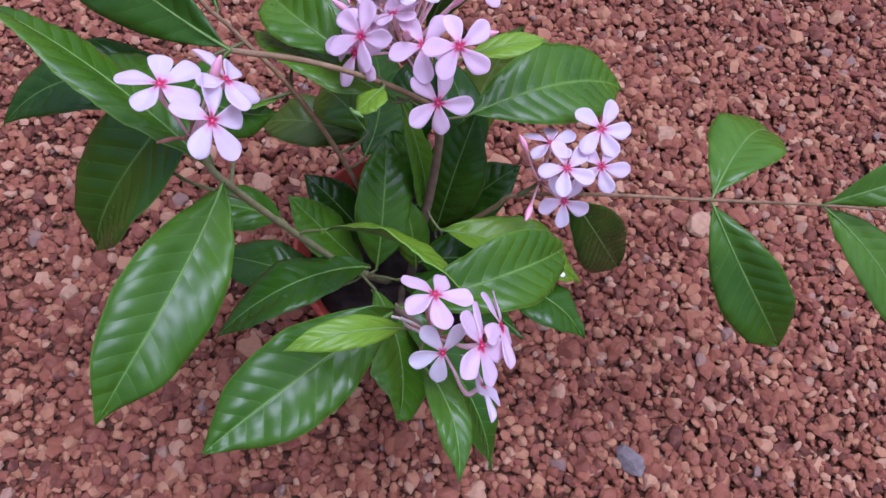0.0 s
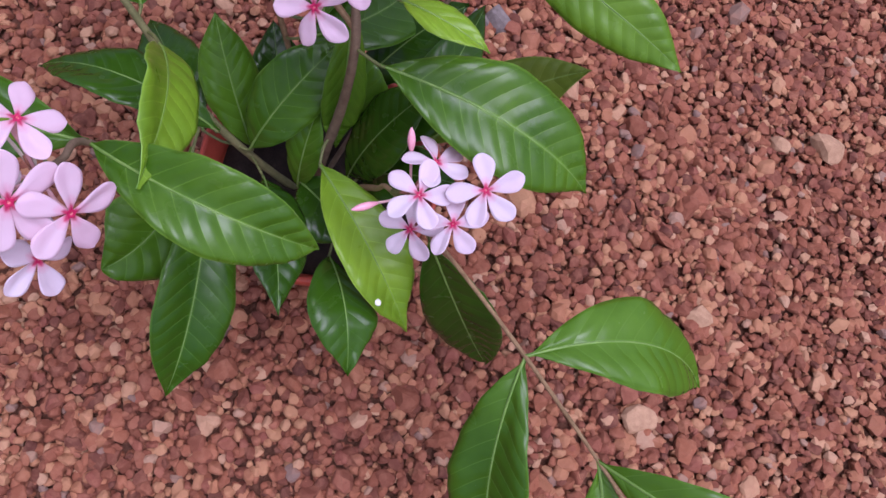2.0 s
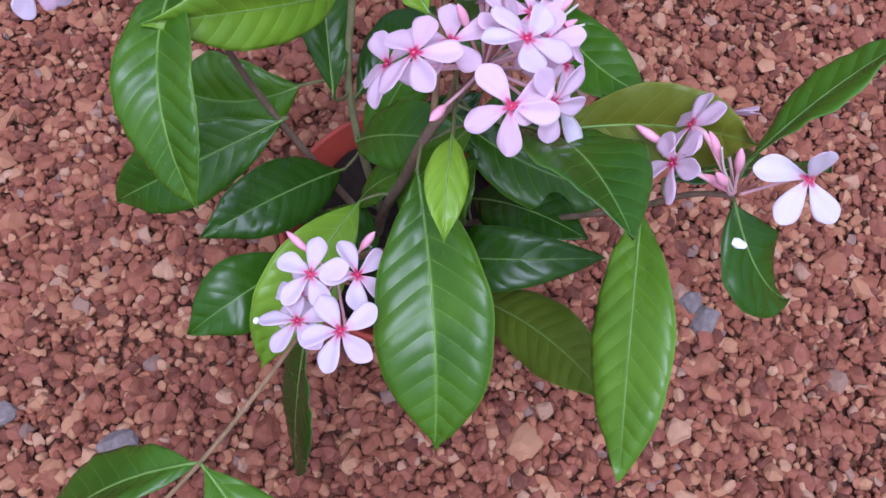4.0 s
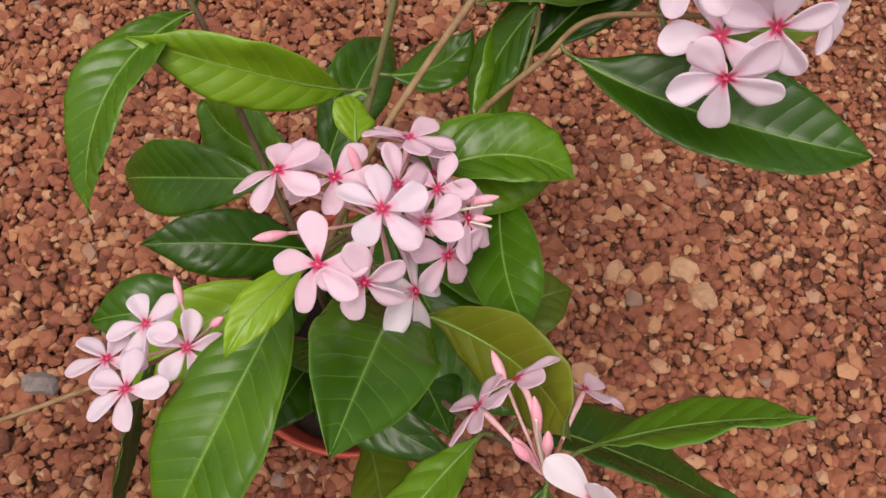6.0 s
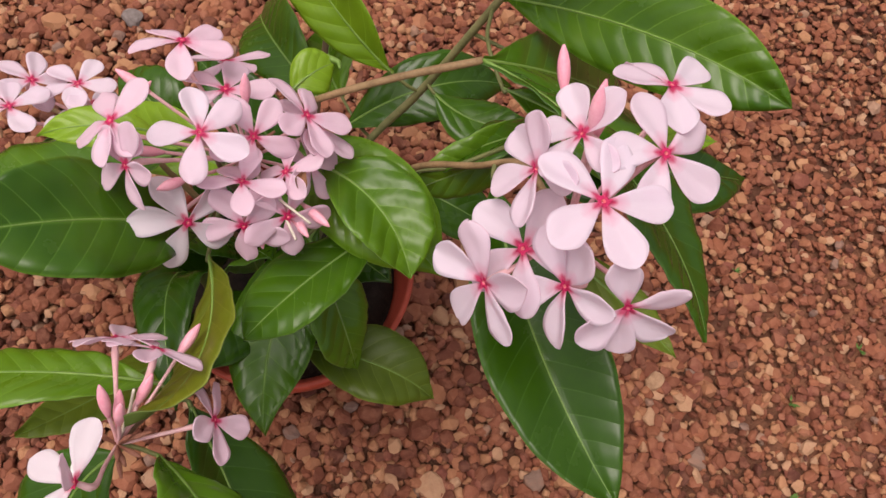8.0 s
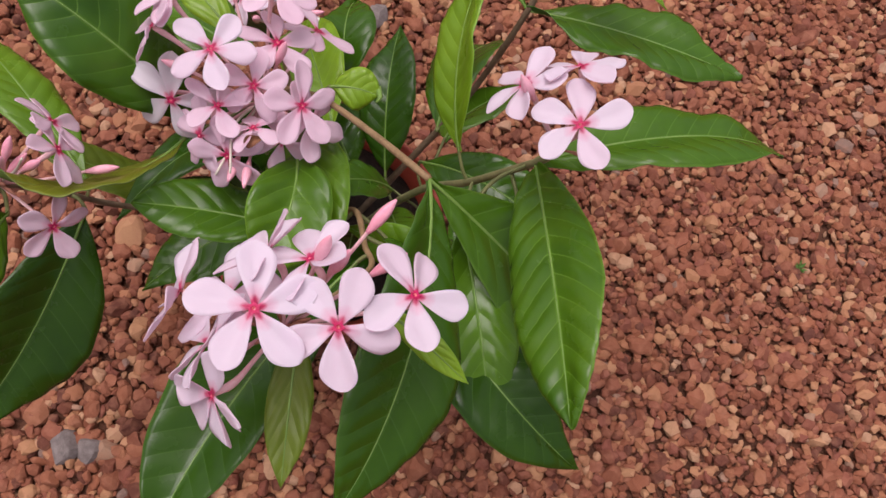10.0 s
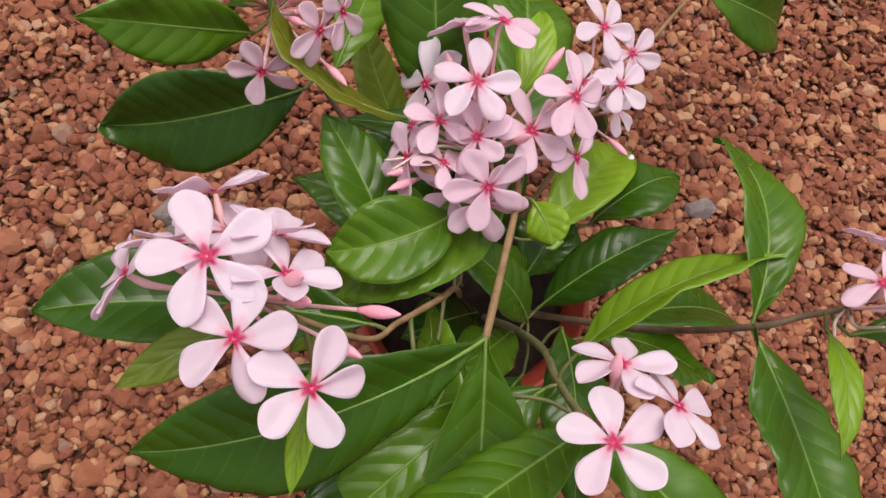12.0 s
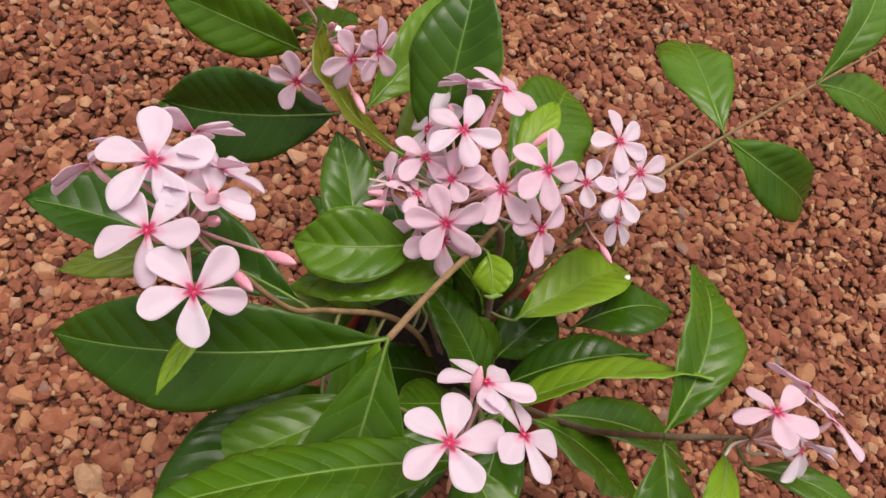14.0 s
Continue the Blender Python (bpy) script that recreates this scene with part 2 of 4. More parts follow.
def curve_points(pts, per=6):
    """Catmull-Rom through the points."""
    p = [Vector(q) for q in pts]
    p = [2 * p[0] - p[1]] + p + [2 * p[-1] - p[-2]]
    out = []
    for k in range(1, len(p) - 2):
        a, b, c, d = p[k - 1:k + 3]
        for j in range(per):
            t = j / per
            out.append(0.5 * (2 * b + (c - a) * t + (2 * a - 5 * b + 4 * c - d) * t * t + (3 * b - a - 3 * c + d) * t ** 3))
    out.append(p[-2])
    return out


def tube_data(path, radii, sides=8, wobble=0.0):
    verts, faces = [], []
    n = len(path)
    side = None
    for k, c in enumerate(path):
        d = (path[min(k + 1, n - 1)] - path[max(k - 1, 0)]).normalized()
        if side is None:
            side = d.orthogonal().normalized()
        side = (side - d * side.dot(d)).normalized()
        up = d.cross(side)
        f = k / (n - 1) * (len(radii) - 1)
        i = min(int(f), len(radii) - 2)
        r = radii[i] + (radii[i + 1] - radii[i]) * (f - i)
        r *= 1 + wobble * noise.noise(c * 150)
        for j in range(sides):
            a = 2 * math.pi * j / sides
            verts.append(c + r * (math.cos(a) * side + math.sin(a) * up))
    for k in range(n - 1):
        for j in range(sides):
            faces.append((k * sides + j, k * sides + (j + 1) % sides, (k + 1) * sides + (j + 1) % sides, (k + 1) * sides + j))
    faces.append(tuple(range(sides))[::-1])
    faces.append(tuple((n - 1) * sides + j for j in range(sides)))
    return verts, faces


def stem(parent, pts, radii, material=BARK, name="stem", per=8, label=""):
    path = curve_points(pts, per)
    if name == "stem":
        STEM_POINTS.extend(path)
    v, f = tube_data(path, radii, 9, 0.12)
    me = link_mesh(name, v, f, [material], origin=pts[0])
    return place(name, me, parent, Matrix.Translation(pts[0]), label)


def leaf(parent, base, tip, width, arch=0.08, roll=0.0, tone="mid", sway=0.0, fold=0.25, wave=0.09, droop=0.0, twist=0.0, blunt=0.15, label=""):
    """A leaf from its stalk to its tip. arch: rise of the midrib over the chord; roll: degrees about the midrib; sway: sideways bend; fold: lift of the margins;
    droop: how far the end hangs; twist: degrees that the blade turns on towards the tip; blunt: how round the end is."""
    base, tip = Vector(base), Vector(tip)
    chord = tip - base
    length = chord.length
    seed = base.x * 91.7 + tip.y * 57.3 + tip.z * 33.1
    veins = min(13.0, max(5.0, length / 0.0108))
    relief = (0.0015 + 0.0004 * math.sin(seed * 7)) * min(1.0, length / 0.08) * {"dark": 0.45, "mid": 0.55, "soft": 0.95, "light": 0.75}.get(tone, 0.6)
    flat = chord.normalized()
    across = flat.cross(Vector((0, 0, 1)))
    if across.length < 0.15:
        across = flat.cross(Vector((0, 1, 0.2)))
    across.normalize()
    rise = across.cross(flat).normalized()
    c1 = base + chord * 0.33 + rise * length * arch * 1.33 + across * length * sway * 1.33
    c2 = base + chord * 0.72 + rise * length * (arch * 1.33 + droop) + across * length * sway * 1.33
    nu, nv = 84, 8
    line = []
    for k in range(nu + 1):
        t = k / nu
        line.append((1 - t) ** 3 * base + 3 * (1 - t) ** 2 * t * c1 + 3 * (1 - t) * t * t * c2 + t ** 3 * tip)
    top, under, uvs = [], [], []
    for k, c in enumerate(line):
        t = k / nu
        d = (line[min(k + 1, nu)] - line[max(k - 1, 0)]).normalized()
        s = d.cross(Vector((0, 0, 1)) if abs(d.z) < 0.97 else rise)
        s = (s - d * s.dot(d)).normalized()
        if s.dot(across) < 0:
            s = -s
        up = s.cross(d).normalized()
        turn = Matrix.Rotation(radians(roll + twist * t), 3, d)
        s, up = turn @ s, turn @ up
        q = max(0.0, (t - 0.02) / 0.98)
        a, b = 1.12, 1.2 - 0.5 * blunt
        prof = (q ** a * (1 - q) ** b) / ((a / (a + b)) ** a * (b / (a + b)) ** b)
        prof = prof ** 0.92 * (1 - 0.3 * max(0.0, 1 - blunt) * max(0.0, (q - 0.78) / 0.22))
        half = max(0.5 * width * prof, 0.0010 * (1 - 0.8 * t))
        for j in range(-nv, nv + 1):
            w = j / nv
            e = abs(w)
            side_seed = 1.7 if w > 0 else -2.3
            ease = min(1.0, e / 0.25)
            ease = ease * ease * (3 - 2 * ease)
            lift = fold * half * e ** 1.5 - 0.25 * half * e ** 4
            lift += wave * width * e * e * noise.noise(Vector((t * 4.2, side_seed, seed))) * 1.3
            lift += 0.35 * wave * width * e ** 3 * noise.noise(Vector((t * 13, side_seed, seed + 7)))
            ph = t * veins - 1.9 * min(1.0, prof) * e ** 1.15 + 0.14 * noise.noise(Vector((t * 5, side_seed, seed + 3)))
            lift += relief * (abs(math.sin(math.pi * ph)) ** 0.75 - 0.5) * min(1.0, half / 0.010) * ease * (1 - 0.45 * e)
            lift += 0.03 * width * ease * noise.noise(Vector((t * 4, w * 1.6, seed + 9)))
            p = c + s * half * w * (1 - 0.05 * fold) + up * lift
            p += s * half * 0.035 * w * noise.noise(Vector((t * 9, side_seed * 2, seed + 5)))
            top.append(p)
            under.append(p - up * 0.00045)
            uvs.append((ph / 9.0, 0.5 + 0.5 * w))
    m = 2 * nv + 1
    total = len(top)
    faces, slots = [], []
    for k in range(nu):
        for j in range(m - 1):
            a = k * m + j
            faces.append((a, a + 1, a + m + 1, a + m))
            slots.append(0)
            faces.append((total + a, total + a + m, total + a + m + 1, total + a + 1))
            slots.append(1)
        for a, b in ((k * m, (k + 1) * m), ((k + 1) * m + m - 1, k * m + m - 1)):
            faces.append((a, b, total + b, total + a))
            slots.append(1)
    me = link_mesh("leaf", top + under, faces, list(LEAF[tone]), slots, True, uvs + uvs, base)
    ob = place("leaf", me, parent, Matrix.Translation(base), label)
    rib_line = [top[k * m + nv] for k in range(0, nu - 2)]
    v, f = tube_data(rib_line, [0.00095, 0.00055, 0.00034, 0.00012], 6)
    place("midrib", link_mesh("midrib", v, f, [RIB], origin=base), ob, Matrix.Translation(base))
    # the stalk, back to the nearest stem
    root = min(STEM_POINTS, key=lambda p: (p - base).length + 0.6 * max(0.0, (p - base).dot(flat)) + 1.5 * max(0.0, p.z - base.z - 0.004))
    if (root - base).length > 0.003:
        bend = root.lerp(base, 0.5) - flat * 0.12 * (root - base).length
        v, f = tube_data(curve_points([root, bend, base, base + (line[2] - base)], 5), [0.0011, 0.001, 0.00095], 7)
        place("stalk", link_mesh("stalk", v, f, [STALK], origin=base), ob, Matrix.Translation(base))
    return ob


def petal_mesh(name, length, width, cup, bend, skew, material):
    verts, uvs, faces = [], [], []
    nu, nv = 16, 4
    for layer in (0, 1):
        for k in range(nu + 1):
            t = math.sin(0.5 * math.pi * k / nu)
            half = 0.5 * width * (0.13 + 0.87 * math.sin(math.pi * min(1.0, (t * 0.95) ** 1.25) * 0.8) ** 0.9)
            if t > 0.7:
                half *= math.sqrt(max(0.0, 1 - ((t - 0.7) / 0.3) ** 2)) * 0.98 + 0.02
            for j in range(-nv, nv + 1):
                w = j / nv
                z = bend * length * t * t + cup * half * w * w - layer * 0.00035
                z += 0.04 * length * noise.noise(Vector((t * 2.5, w * 1.4, skew * 9 + length * 900)))
                z += 0.03 * length * w * w * t * noise.noise(Vector((t * 5.5, 4.0 * (w > 0), skew * 31 + width * 900)))
                z -= 0.012 * length * math.exp(-(w / 0.22) ** 2) * t * (1 - t) * 4
                verts.append(Vector((length * (0.05 + 0.95 * t), half * w + skew * length * t * t, z)))
                uvs.append((t, 0.5 + 0.5 * w))
    m = 2 * nv + 1
    total = (nu + 1) * m
    for k in range(nu):
        for j in range(m - 1):
            a = k * m + j
            faces.append((a, a + m, a + m + 1, a + 1))
            faces.append((total + a, total + a + 1, total + a + m + 1, total + a + m))
        faces.append((k * m, total + k * m, total + (k + 1) * m, (k + 1) * m))
        faces.append((k * m + m - 1, (k + 1) * m + m - 1, total + (k + 1) * m + m - 1, total + k * m + m - 1))
    a = nu * m
    faces.append(tuple(range(a, a + m)) + tuple(range(total + a + m - 1, total + a - 1, -1)))
    slots = [0 if k < nu * (2 * (m - 1) + 2) and k % (2 * (m - 1) + 2) < 2 * (m - 1) and k % 2 == 0 else 1 for k in range(len(faces))]
    return link_mesh(name, verts, faces, [material, PETAL_UNDER], slots, True, uvs)


PETALS = [petal_mesh("petal", 0.0218, w, c, b, s, PETAL) for w, c, b, s in
          ((0.0125, 0.25, -0.04, 0.06), (0.0131, 0.35, -0.1, 0.09), (0.0120, -0.2, -0.16, 0.03), (0.0127, 0.15, -0.01, 0.07), (0.0116, 0.3, -0.12, 0.05), (0.0129, 0.05, -0.07, 0.1))]
PETALS_ROSY = [petal_mesh("petal", 0.0216, w, c, b, s, PETAL_PINK) for w, c, b, s in
               ((0.0117, 0.3, -0.06, 0.06), (0.0121, 0.2, -0.12, 0.09), (0.0111, -0.15, -0.14, 0.04), (0.0123, 0.1, -0.03, 0.08))]
PETALS_LIMP = [petal_mesh("petal", 0.0225, w, c, b, s, PETAL_WHITE) for w, c, b, s in ((0.0122, 0.4, -0.08, 0.1), (0.0116, -0.15, -0.12, 0.05))]


def eye_mesh():
    verts, faces, slots = [], [], []
    rings = ((0.0, -0.0012), (0.0004, -0.0004), (0.0007, 0.0006), (0.0011, 0.0009), (0.0018, 0.0007))
    n = 20
    for r, z in rings:
        for j in range(n):
            a = 2 * math.pi * j / n
            star = 1 + (0.45 * max(0.0, math.cos(5 * a)) if r > 0.0015 else 0.0)
            verts.append(Vector((r * star * math.cos(a), r * star * math.sin(a), z)))
    for k in range(len(rings) - 1):
        for j in range(n):
            faces.append((k * n + j, (k + 1) * n + j, (k + 1) * n + (j + 1) % n, k * n + (j + 1) % n))
            slots.append(1 if k == 1 else 0)
    return link_mesh("eye", verts, faces, [EYE, THROAT], slots)


WITHER_MESH = petal_mesh("withered_petal", 0.017, 0.011, 0.9, 0.35, 0.1, WITHERED)
EYES = eye_mesh()


def facing(centre, nx, ny, spin):
    n = Vector((nx, ny, 1)).normalized()
    u = (Vector((1, 0, 0)) - n * n.x).normalized()
    v = n.cross(u)
    rot = Matrix((u, v, n)).transposed().to_4x4()
    return Matrix.Translation(centre) @ rot @ Matrix.Rotation(radians(spin), 4, "Z")


def flower(parent, root, centre, nx=0.0, ny=0.0, spin=0.0, size=1.0, missing=(), limp=False, lean=(), fan=(), label=""):
    """A five-petalled flower on its long tube, which springs from root. lean: degrees by which each petal bends back; fan: by which it strays from an even star."""
    centre, root = Vector(centre), Vector(root)
    m = facing(centre, nx, ny, spin)
    n = (m.to_3x3() @ Vector((0, 0, 1))).normalized()
    path = curve_points([root, root.lerp(centre, 0.5) - n * 0.004, centre - n * 0.009, centre - n * 0.0006], 5)
    v, f = tube_data(path, [0.0007, 0.0008, 0.0009, 0.0015, 0.001], 7)
    inv = Matrix.Translation(centre)
    fl = place("flower", link_mesh("flower", v, f, [TUBE], origin=centre), parent, inv, label)
    rnd = random.Random(int(abs(centre.x * 7e5 + centre.y * 3e5 + centre.z * 9e5)))
    rosy = tuple(round(v, 3) for v in root) in ROSY_ROOTS and rnd.random() < 0.65
    stock = PETALS_LIMP if limp else PETALS_ROSY if rosy else PETALS
    for k in range(5):
        tilt = rnd.uniform(-9, 7) + (rnd.uniform(-16, 4) if limp else 0)
        turn = rnd.uniform(-5, 5)
        if lean:
            tilt, turn = lean[k] - 4, (fan[k] if fan else 0) - 3
        pm = m @ Matrix.Rotation(radians(72 * k + turn), 4, "Z") @ Matrix.Rotation(radians(tilt), 4, "Y") @ Matrix.Rotation(radians(rnd.uniform(4, 14)), 4, "X")
        pm = pm @ Matrix.Scale(size * rnd.uniform(0.97, 1.04), 4)
        if k not in missing:
            place("petal", stock[rnd.randrange(len(stock))], fl, pm @ Matrix.Translation((0, 0, 0.0003)))
    place("eye", EYES, fl, m @ Matrix.Scale(size, 4))
    return fl


def bud(parent, root, top, thick=0.0046, length=0.016, label="closed pink flower bud"):
    root, top = Vector(root), Vector(top)
    d = (top - root).normalized()
    neck = top - d * length
    path = curve_points([root, root.lerp(neck, 0.5) + Vector((0, 0, -0.002)), neck, neck + d * 0.001], 4)
    v, f = tube_data(path, [0.0007, 0.0008, 0.0009], 6)
    bd = place("flower_bud", link_mesh("flower_bud", v, f, [TUBE], origin=top), parent, Matrix.Translation(top), label)
    line = [neck + d * length * k / 12 for k in range(13)]
    v, f = tube_data(line, [0.0009, thick * 0.34, thick * 0.47, thick * 0.5, thick * 0.46, thick * 0.32, 0.0004], 9)
    place("bud_head", link_mesh("bud_head", v, f, [BUD], origin=top), bd, Matrix.Translation(top))
    return bd


def lathe(profile, centre, sides=64):
    verts, faces = [], []
    for r, z in profile:
        for j in range(sides):
            a = 2 * math.pi * j / sides
            verts.append(Vector((centre[0] + r * math.cos(a), centre[1] + r * math.sin(a), z)))
    for k in range(len(profile) - 1):
        for j in range(sides):
            faces.append((k * sides + j, k * sides + (j + 1) % sides, (k + 1) * sides + (j + 1) % sides, (k + 1) * sides + j))
    return verts, faces


# ---- ground ----
HEART = (0.044, 0.292)


def ground_height(x, y):
    return 0.006 * noise.noise(Vector((x * 2.1, y * 2.1, 3.3)))


def ground_sheet():
    edge = [-400, -60, -12, -4, -2] + [-1.5 + 0.05 * k for k in range(67)] + [2.4, 5, 14, 60, 400]
    n = len(edge)
    verts = [Vector((x, y + 0.3, (ground_height(x, y + 0.3) if abs(x) < 2 and abs(y) < 2 else 0.0) - 0.006)) for y in edge for x in edge]
    faces = [(j * n + i, j * n + i + 1, (j + 1) * n + i + 1, (j + 1) * n + i) for j in range(n - 1) for i in range(n - 1)]
    g = place("ground", link_mesh("ground", verts, faces, [EARTH]))
    return tagged(g, "red-brown gravelly earth under loose red stones", "ground", kind="structure")


GROUND = ground_sheet()

# ---- the plant in its pot ----
PLANT_AT = Matrix.Translation((HEART[0], HEART[1], 0.0))
shrub = new("potted_shrub")
shrub.matrix_basis = PLANT_AT
WORLD_OF[shrub.name] = PLANT_AT.copy()
tagged(shrub, "leafy shrub with pale pink flower clusters in a red pot", "potted plant")

RIM = 0.118
profile = [(0.0, 0.0), (0.06, 0.0), (0.064, 0.004), (0.079, RIM - 0.03), (0.0805, RIM - 0.028), (0.0865, RIM - 0.027), (0.088, RIM - 0.024), (0.091, RIM - 0.002),
           (0.09, RIM), (0.0875, RIM), (0.0865, RIM - 0.002), (0.077, RIM - 0.03), (0.07, RIM - 0.06)]
v, f = lathe(profile, HEART)
pot = place("pot", link_mesh("pot", v, f, [POT], origin=(*HEART, 0)), shrub, PLANT_AT, "round red plastic pot with a thick rim")
rings = [(0.0785 * k / 10, RIM - 0.022 + 0.006 * math.sin(k * 1.7)) for k in range(11)]
v, f = lathe(rings[::-1], HEART, 40)
v = [p + Vector((0, 0, 0.006 * noise.noise(p * 60))) for p in v]
place("soil", link_mesh("soil", v, f, [SOIL], origin=(*HEART, 0)), pot, PLANT_AT, "dark damp potting soil")

# stems
N1, CN, AN, DN = (-0.060, 0.287, 0.390), (-0.063, 0.226, 0.358), (-0.074, 0.329, 0.370), (0.032, 0.166, 0.326)
TN, EN, FN = (0.060, 0.308, 0.296), (0.122, 0.285, 0.236), (0.048, 0.442, 0.312)
RN1, RN2 = (0.246, 0.265, 0.278), (0.304, 0.248, 0.310)
A0, B0, C0, D0, E0, F0 = (-0.099, 0.372, 0.418), (0.034, 0.328, 0.340), (-0.074, 0.230, 0.396), (0.050, 0.140, 0.360), (0.134, 0.287, 0.254), (0.050, 0.459, 0.331)
ROSY_ROOTS = (B0, D0, F0)
stem(shrub, [(0.052, 0.272, 0.085), (0.056, 0.282, 0.16), (0.061, 0.298, 0.24), TN, (0.048, 0.318, 0.322), B0], [0.0042, 0.0035, 0.0029, 0.0026, 0.002], BARK, label="grey-brown woody main stem")
stem(shrub, [(0.055, 0.311, 0.308), (0.02, 0.302, 0.345), (-0.02, 0.295, 0.372), N1], [0.0019, 0.0017, 0.0017], BARK_TAN)
stem(shrub, [(0.03, 0.29, 0.085), (0.014, 0.30, 0.18), (-0.010, 0.306, 0.26), (-0.037, 0.310, 0.327), (-0.066, 0.321, 0.363), (-0.085, 0.330, 0.387), A0], [0.0026, 0.0018, 0.0014, 0.0013], BARK_TAN)
stem(shrub, [(0.035, 0.272, 0.085), (0.02, 0.252, 0.15), (0.0, 0.237, 0.211), (-0.03, 0.232, 0.275), CN, (-0.07, 0.228, 0.38), C0], [0.0032, 0.0026, 0.002, 0.0015], BARK_GREEN)
stem(shrub, [(0.046, 0.268, 0.085), (0.042, 0.23, 0.155), (0.036, 0.19, 0.24), DN, (0.042, 0.152, 0.346), D0], [0.003, 0.0023, 0.0018, 0.0015], BARK)
stem(shrub, [(0.062, 0.288, 0.085), (0.085, 0.288, 0.16), (0.108, 0.286, 0.212), EN, (0.18, 0.278, 0.255), RN1, RN2, (0.345, 0.236, 0.328)], [0.0028, 0.0022, 0.0016, 0.0013, 0.0011, 0.0008], BARK_TAN)
stem(shrub, [EN, (0.13, 0.286, 0.246), E0], [0.002, 0.0015], STALK)
stem(shrub, [(0.043, 0.29, 0.085), (0.045, 0.333, 0.154), (0.046, 0.359, 0.189), (0.047, 0.383, 0.217), (0.048, 0.42, 0.27), FN, F0], [0.0022, 0.002, 0.0017, 0.0014], BARK)

# leaves on the shoot without flowers
leaf(shrub, N1, (-0.165, 0.384, 0.378), 0.051, 0.08, -41, "dark", sway=-0.08, droop=0.03, twist=7, fold=0.30, blunt=0.43, label="large glossy dark green leaf")
leaf(shrub, (-0.108, 0.338, 0.424), (-0.149, 0.322, 0.419), 0.011, 0.05, 30, "light")
leaf(shrub, (-0.115, 0.263, 0.325), (-0.035, 0.315, 0.309), 0.035, 0.01, -41, "soft", sway=-0.01, droop=-0.00, twist=-28, fold=0.23, blunt=0.03)
# leaves under the pair of clusters on the side shoots
leaf(shrub, CN, (-0.181, 0.294, 0.410), 0.043, 0.08, 22, "soft", sway=0.02, droop=0.04, twist=30, fold=0.32, blunt=0.66, wave=0.12, label="broad glossy green leaf with wavy margin")
leaf(shrub, (-0.072, 0.272, 0.352), (-0.163, 0.305, 0.336), 0.036, 0.1, 0, "mid")
leaf(shrub, (-0.078, 0.294, 0.319), (-0.199, 0.275, 0.322), 0.046, 0.21, -4, "dark", sway=0.10, droop=0.02, twist=-5, fold=0.30, blunt=0.24)
leaf(shrub, CN, (-0.114, 0.097, 0.345), 0.051, 0.04, -28, "mid", sway=-0.05, droop=0.12, twist=-2, fold=0.38, blunt=0.17, wave=0.12, label="long glossy green leaf")
leaf(shrub, N1, (-0.154, 0.225, 0.265), 0.063, 0.07, -5, "mid", sway=-0.00, droop=0.05, twist=-2, fold=0.51, blunt=0.51)
leaf(shrub, (-0.038, 0.237, 0.285), (-0.093, 0.245, 0.290), 0.032, -0.10, -4, "mid", sway=0.11, droop=-0.04, twist=9, fold=0.17, blunt=0.14)
leaf(shrub, AN, (-0.139, 0.449, 0.370), 0.048, -0.02, 6, "dark", sway=0.05, droop=0.05, twist=6, fold=0.67, blunt=0.48, label="large dark green drooping leaf")
leaf(shrub, (-0.094, 0.290, 0.352), (-0.044, 0.301, 0.308), 0.034, -0.04, 8, "mid", sway=0.09, droop=-0.02, twist=38, fold=0.29, blunt=-0.04)
leaf(shrub, (-0.095, 0.365, 0.40), (-0.148, 0.398, 0.394), 0.018, 0.05, 0, "olive")
# leaves round the middle cluster
leaf(shrub, (0.002, 0.324, 0.339), (-0.049, 0.368, 0.338), 0.041, 0.12, -3, "soft", sway=-0.10, droop=0.01, twist=-14, fold=0.56, blunt=0.38, label="short glossy leaf with deep veins")
leaf(shrub, (0.029, 0.305, 0.319), (-0.062, 0.356, 0.317), 0.050, 0.11, 22, "soft", sway=-0.02, droop=0.00, twist=1, fold=0.30, blunt=0.29)
leaf(shrub, (-0.035, 0.335, 0.317), (0.014, 0.407, 0.331), 0.036, -0.04, 30, "mid", sway=0.06, droop=-0.05, twist=-38, fold=0.25, blunt=0.50, wave=0.08, label="glossy hanging leaf")
young = leaf(shrub, (0.022, 0.296, 0.349), (0.006, 0.276, 0.350), 0.022, 0.11, 19, "light", sway=-0.02, droop=-0.01, twist=19, fold=0.13, blunt=0.57, label="small young leaf with a curled tip")
tip_at, roll_side = Vector((0.0065, 0.2765, 0.3512)), Vector((0.78, -0.62, 0.0))
v, f = tube_data(curve_points([tip_at - roll_side * 0.0045, tip_at - roll_side * 0.0015 + Vector((-0.0008, -0.001, 0.0006)), tip_at + roll_side * 0.002, tip_at + roll_side * 0.005]), [0.0005, 0.0013, 0.0016, 0.0006], 8)
place("curled_tip", link_mesh("curled_tip", v, f, [RIB], origin=tip_at), young, Matrix.Translation(tip_at), "yellow-green rolled leaf tip")
leaf(shrub, (0.073, 0.326, 0.341), (0.124, 0.340, 0.342), 0.020, 0.12, -2, "light", sway=0.02, droop=0.01, twist=-6, fold=0.25, blunt=-0.20, label="narrow young yellow-green leaf")
leaf(shrub, (0.077, 0.311, 0.297), (0.201, 0.367, 0.253), 0.061, 0.09, 19, "soft", sway=-0.02, droop=0.07, twist=-8, fold=0.29, blunt=0.26, label="broad pale green leaf with clear veins")
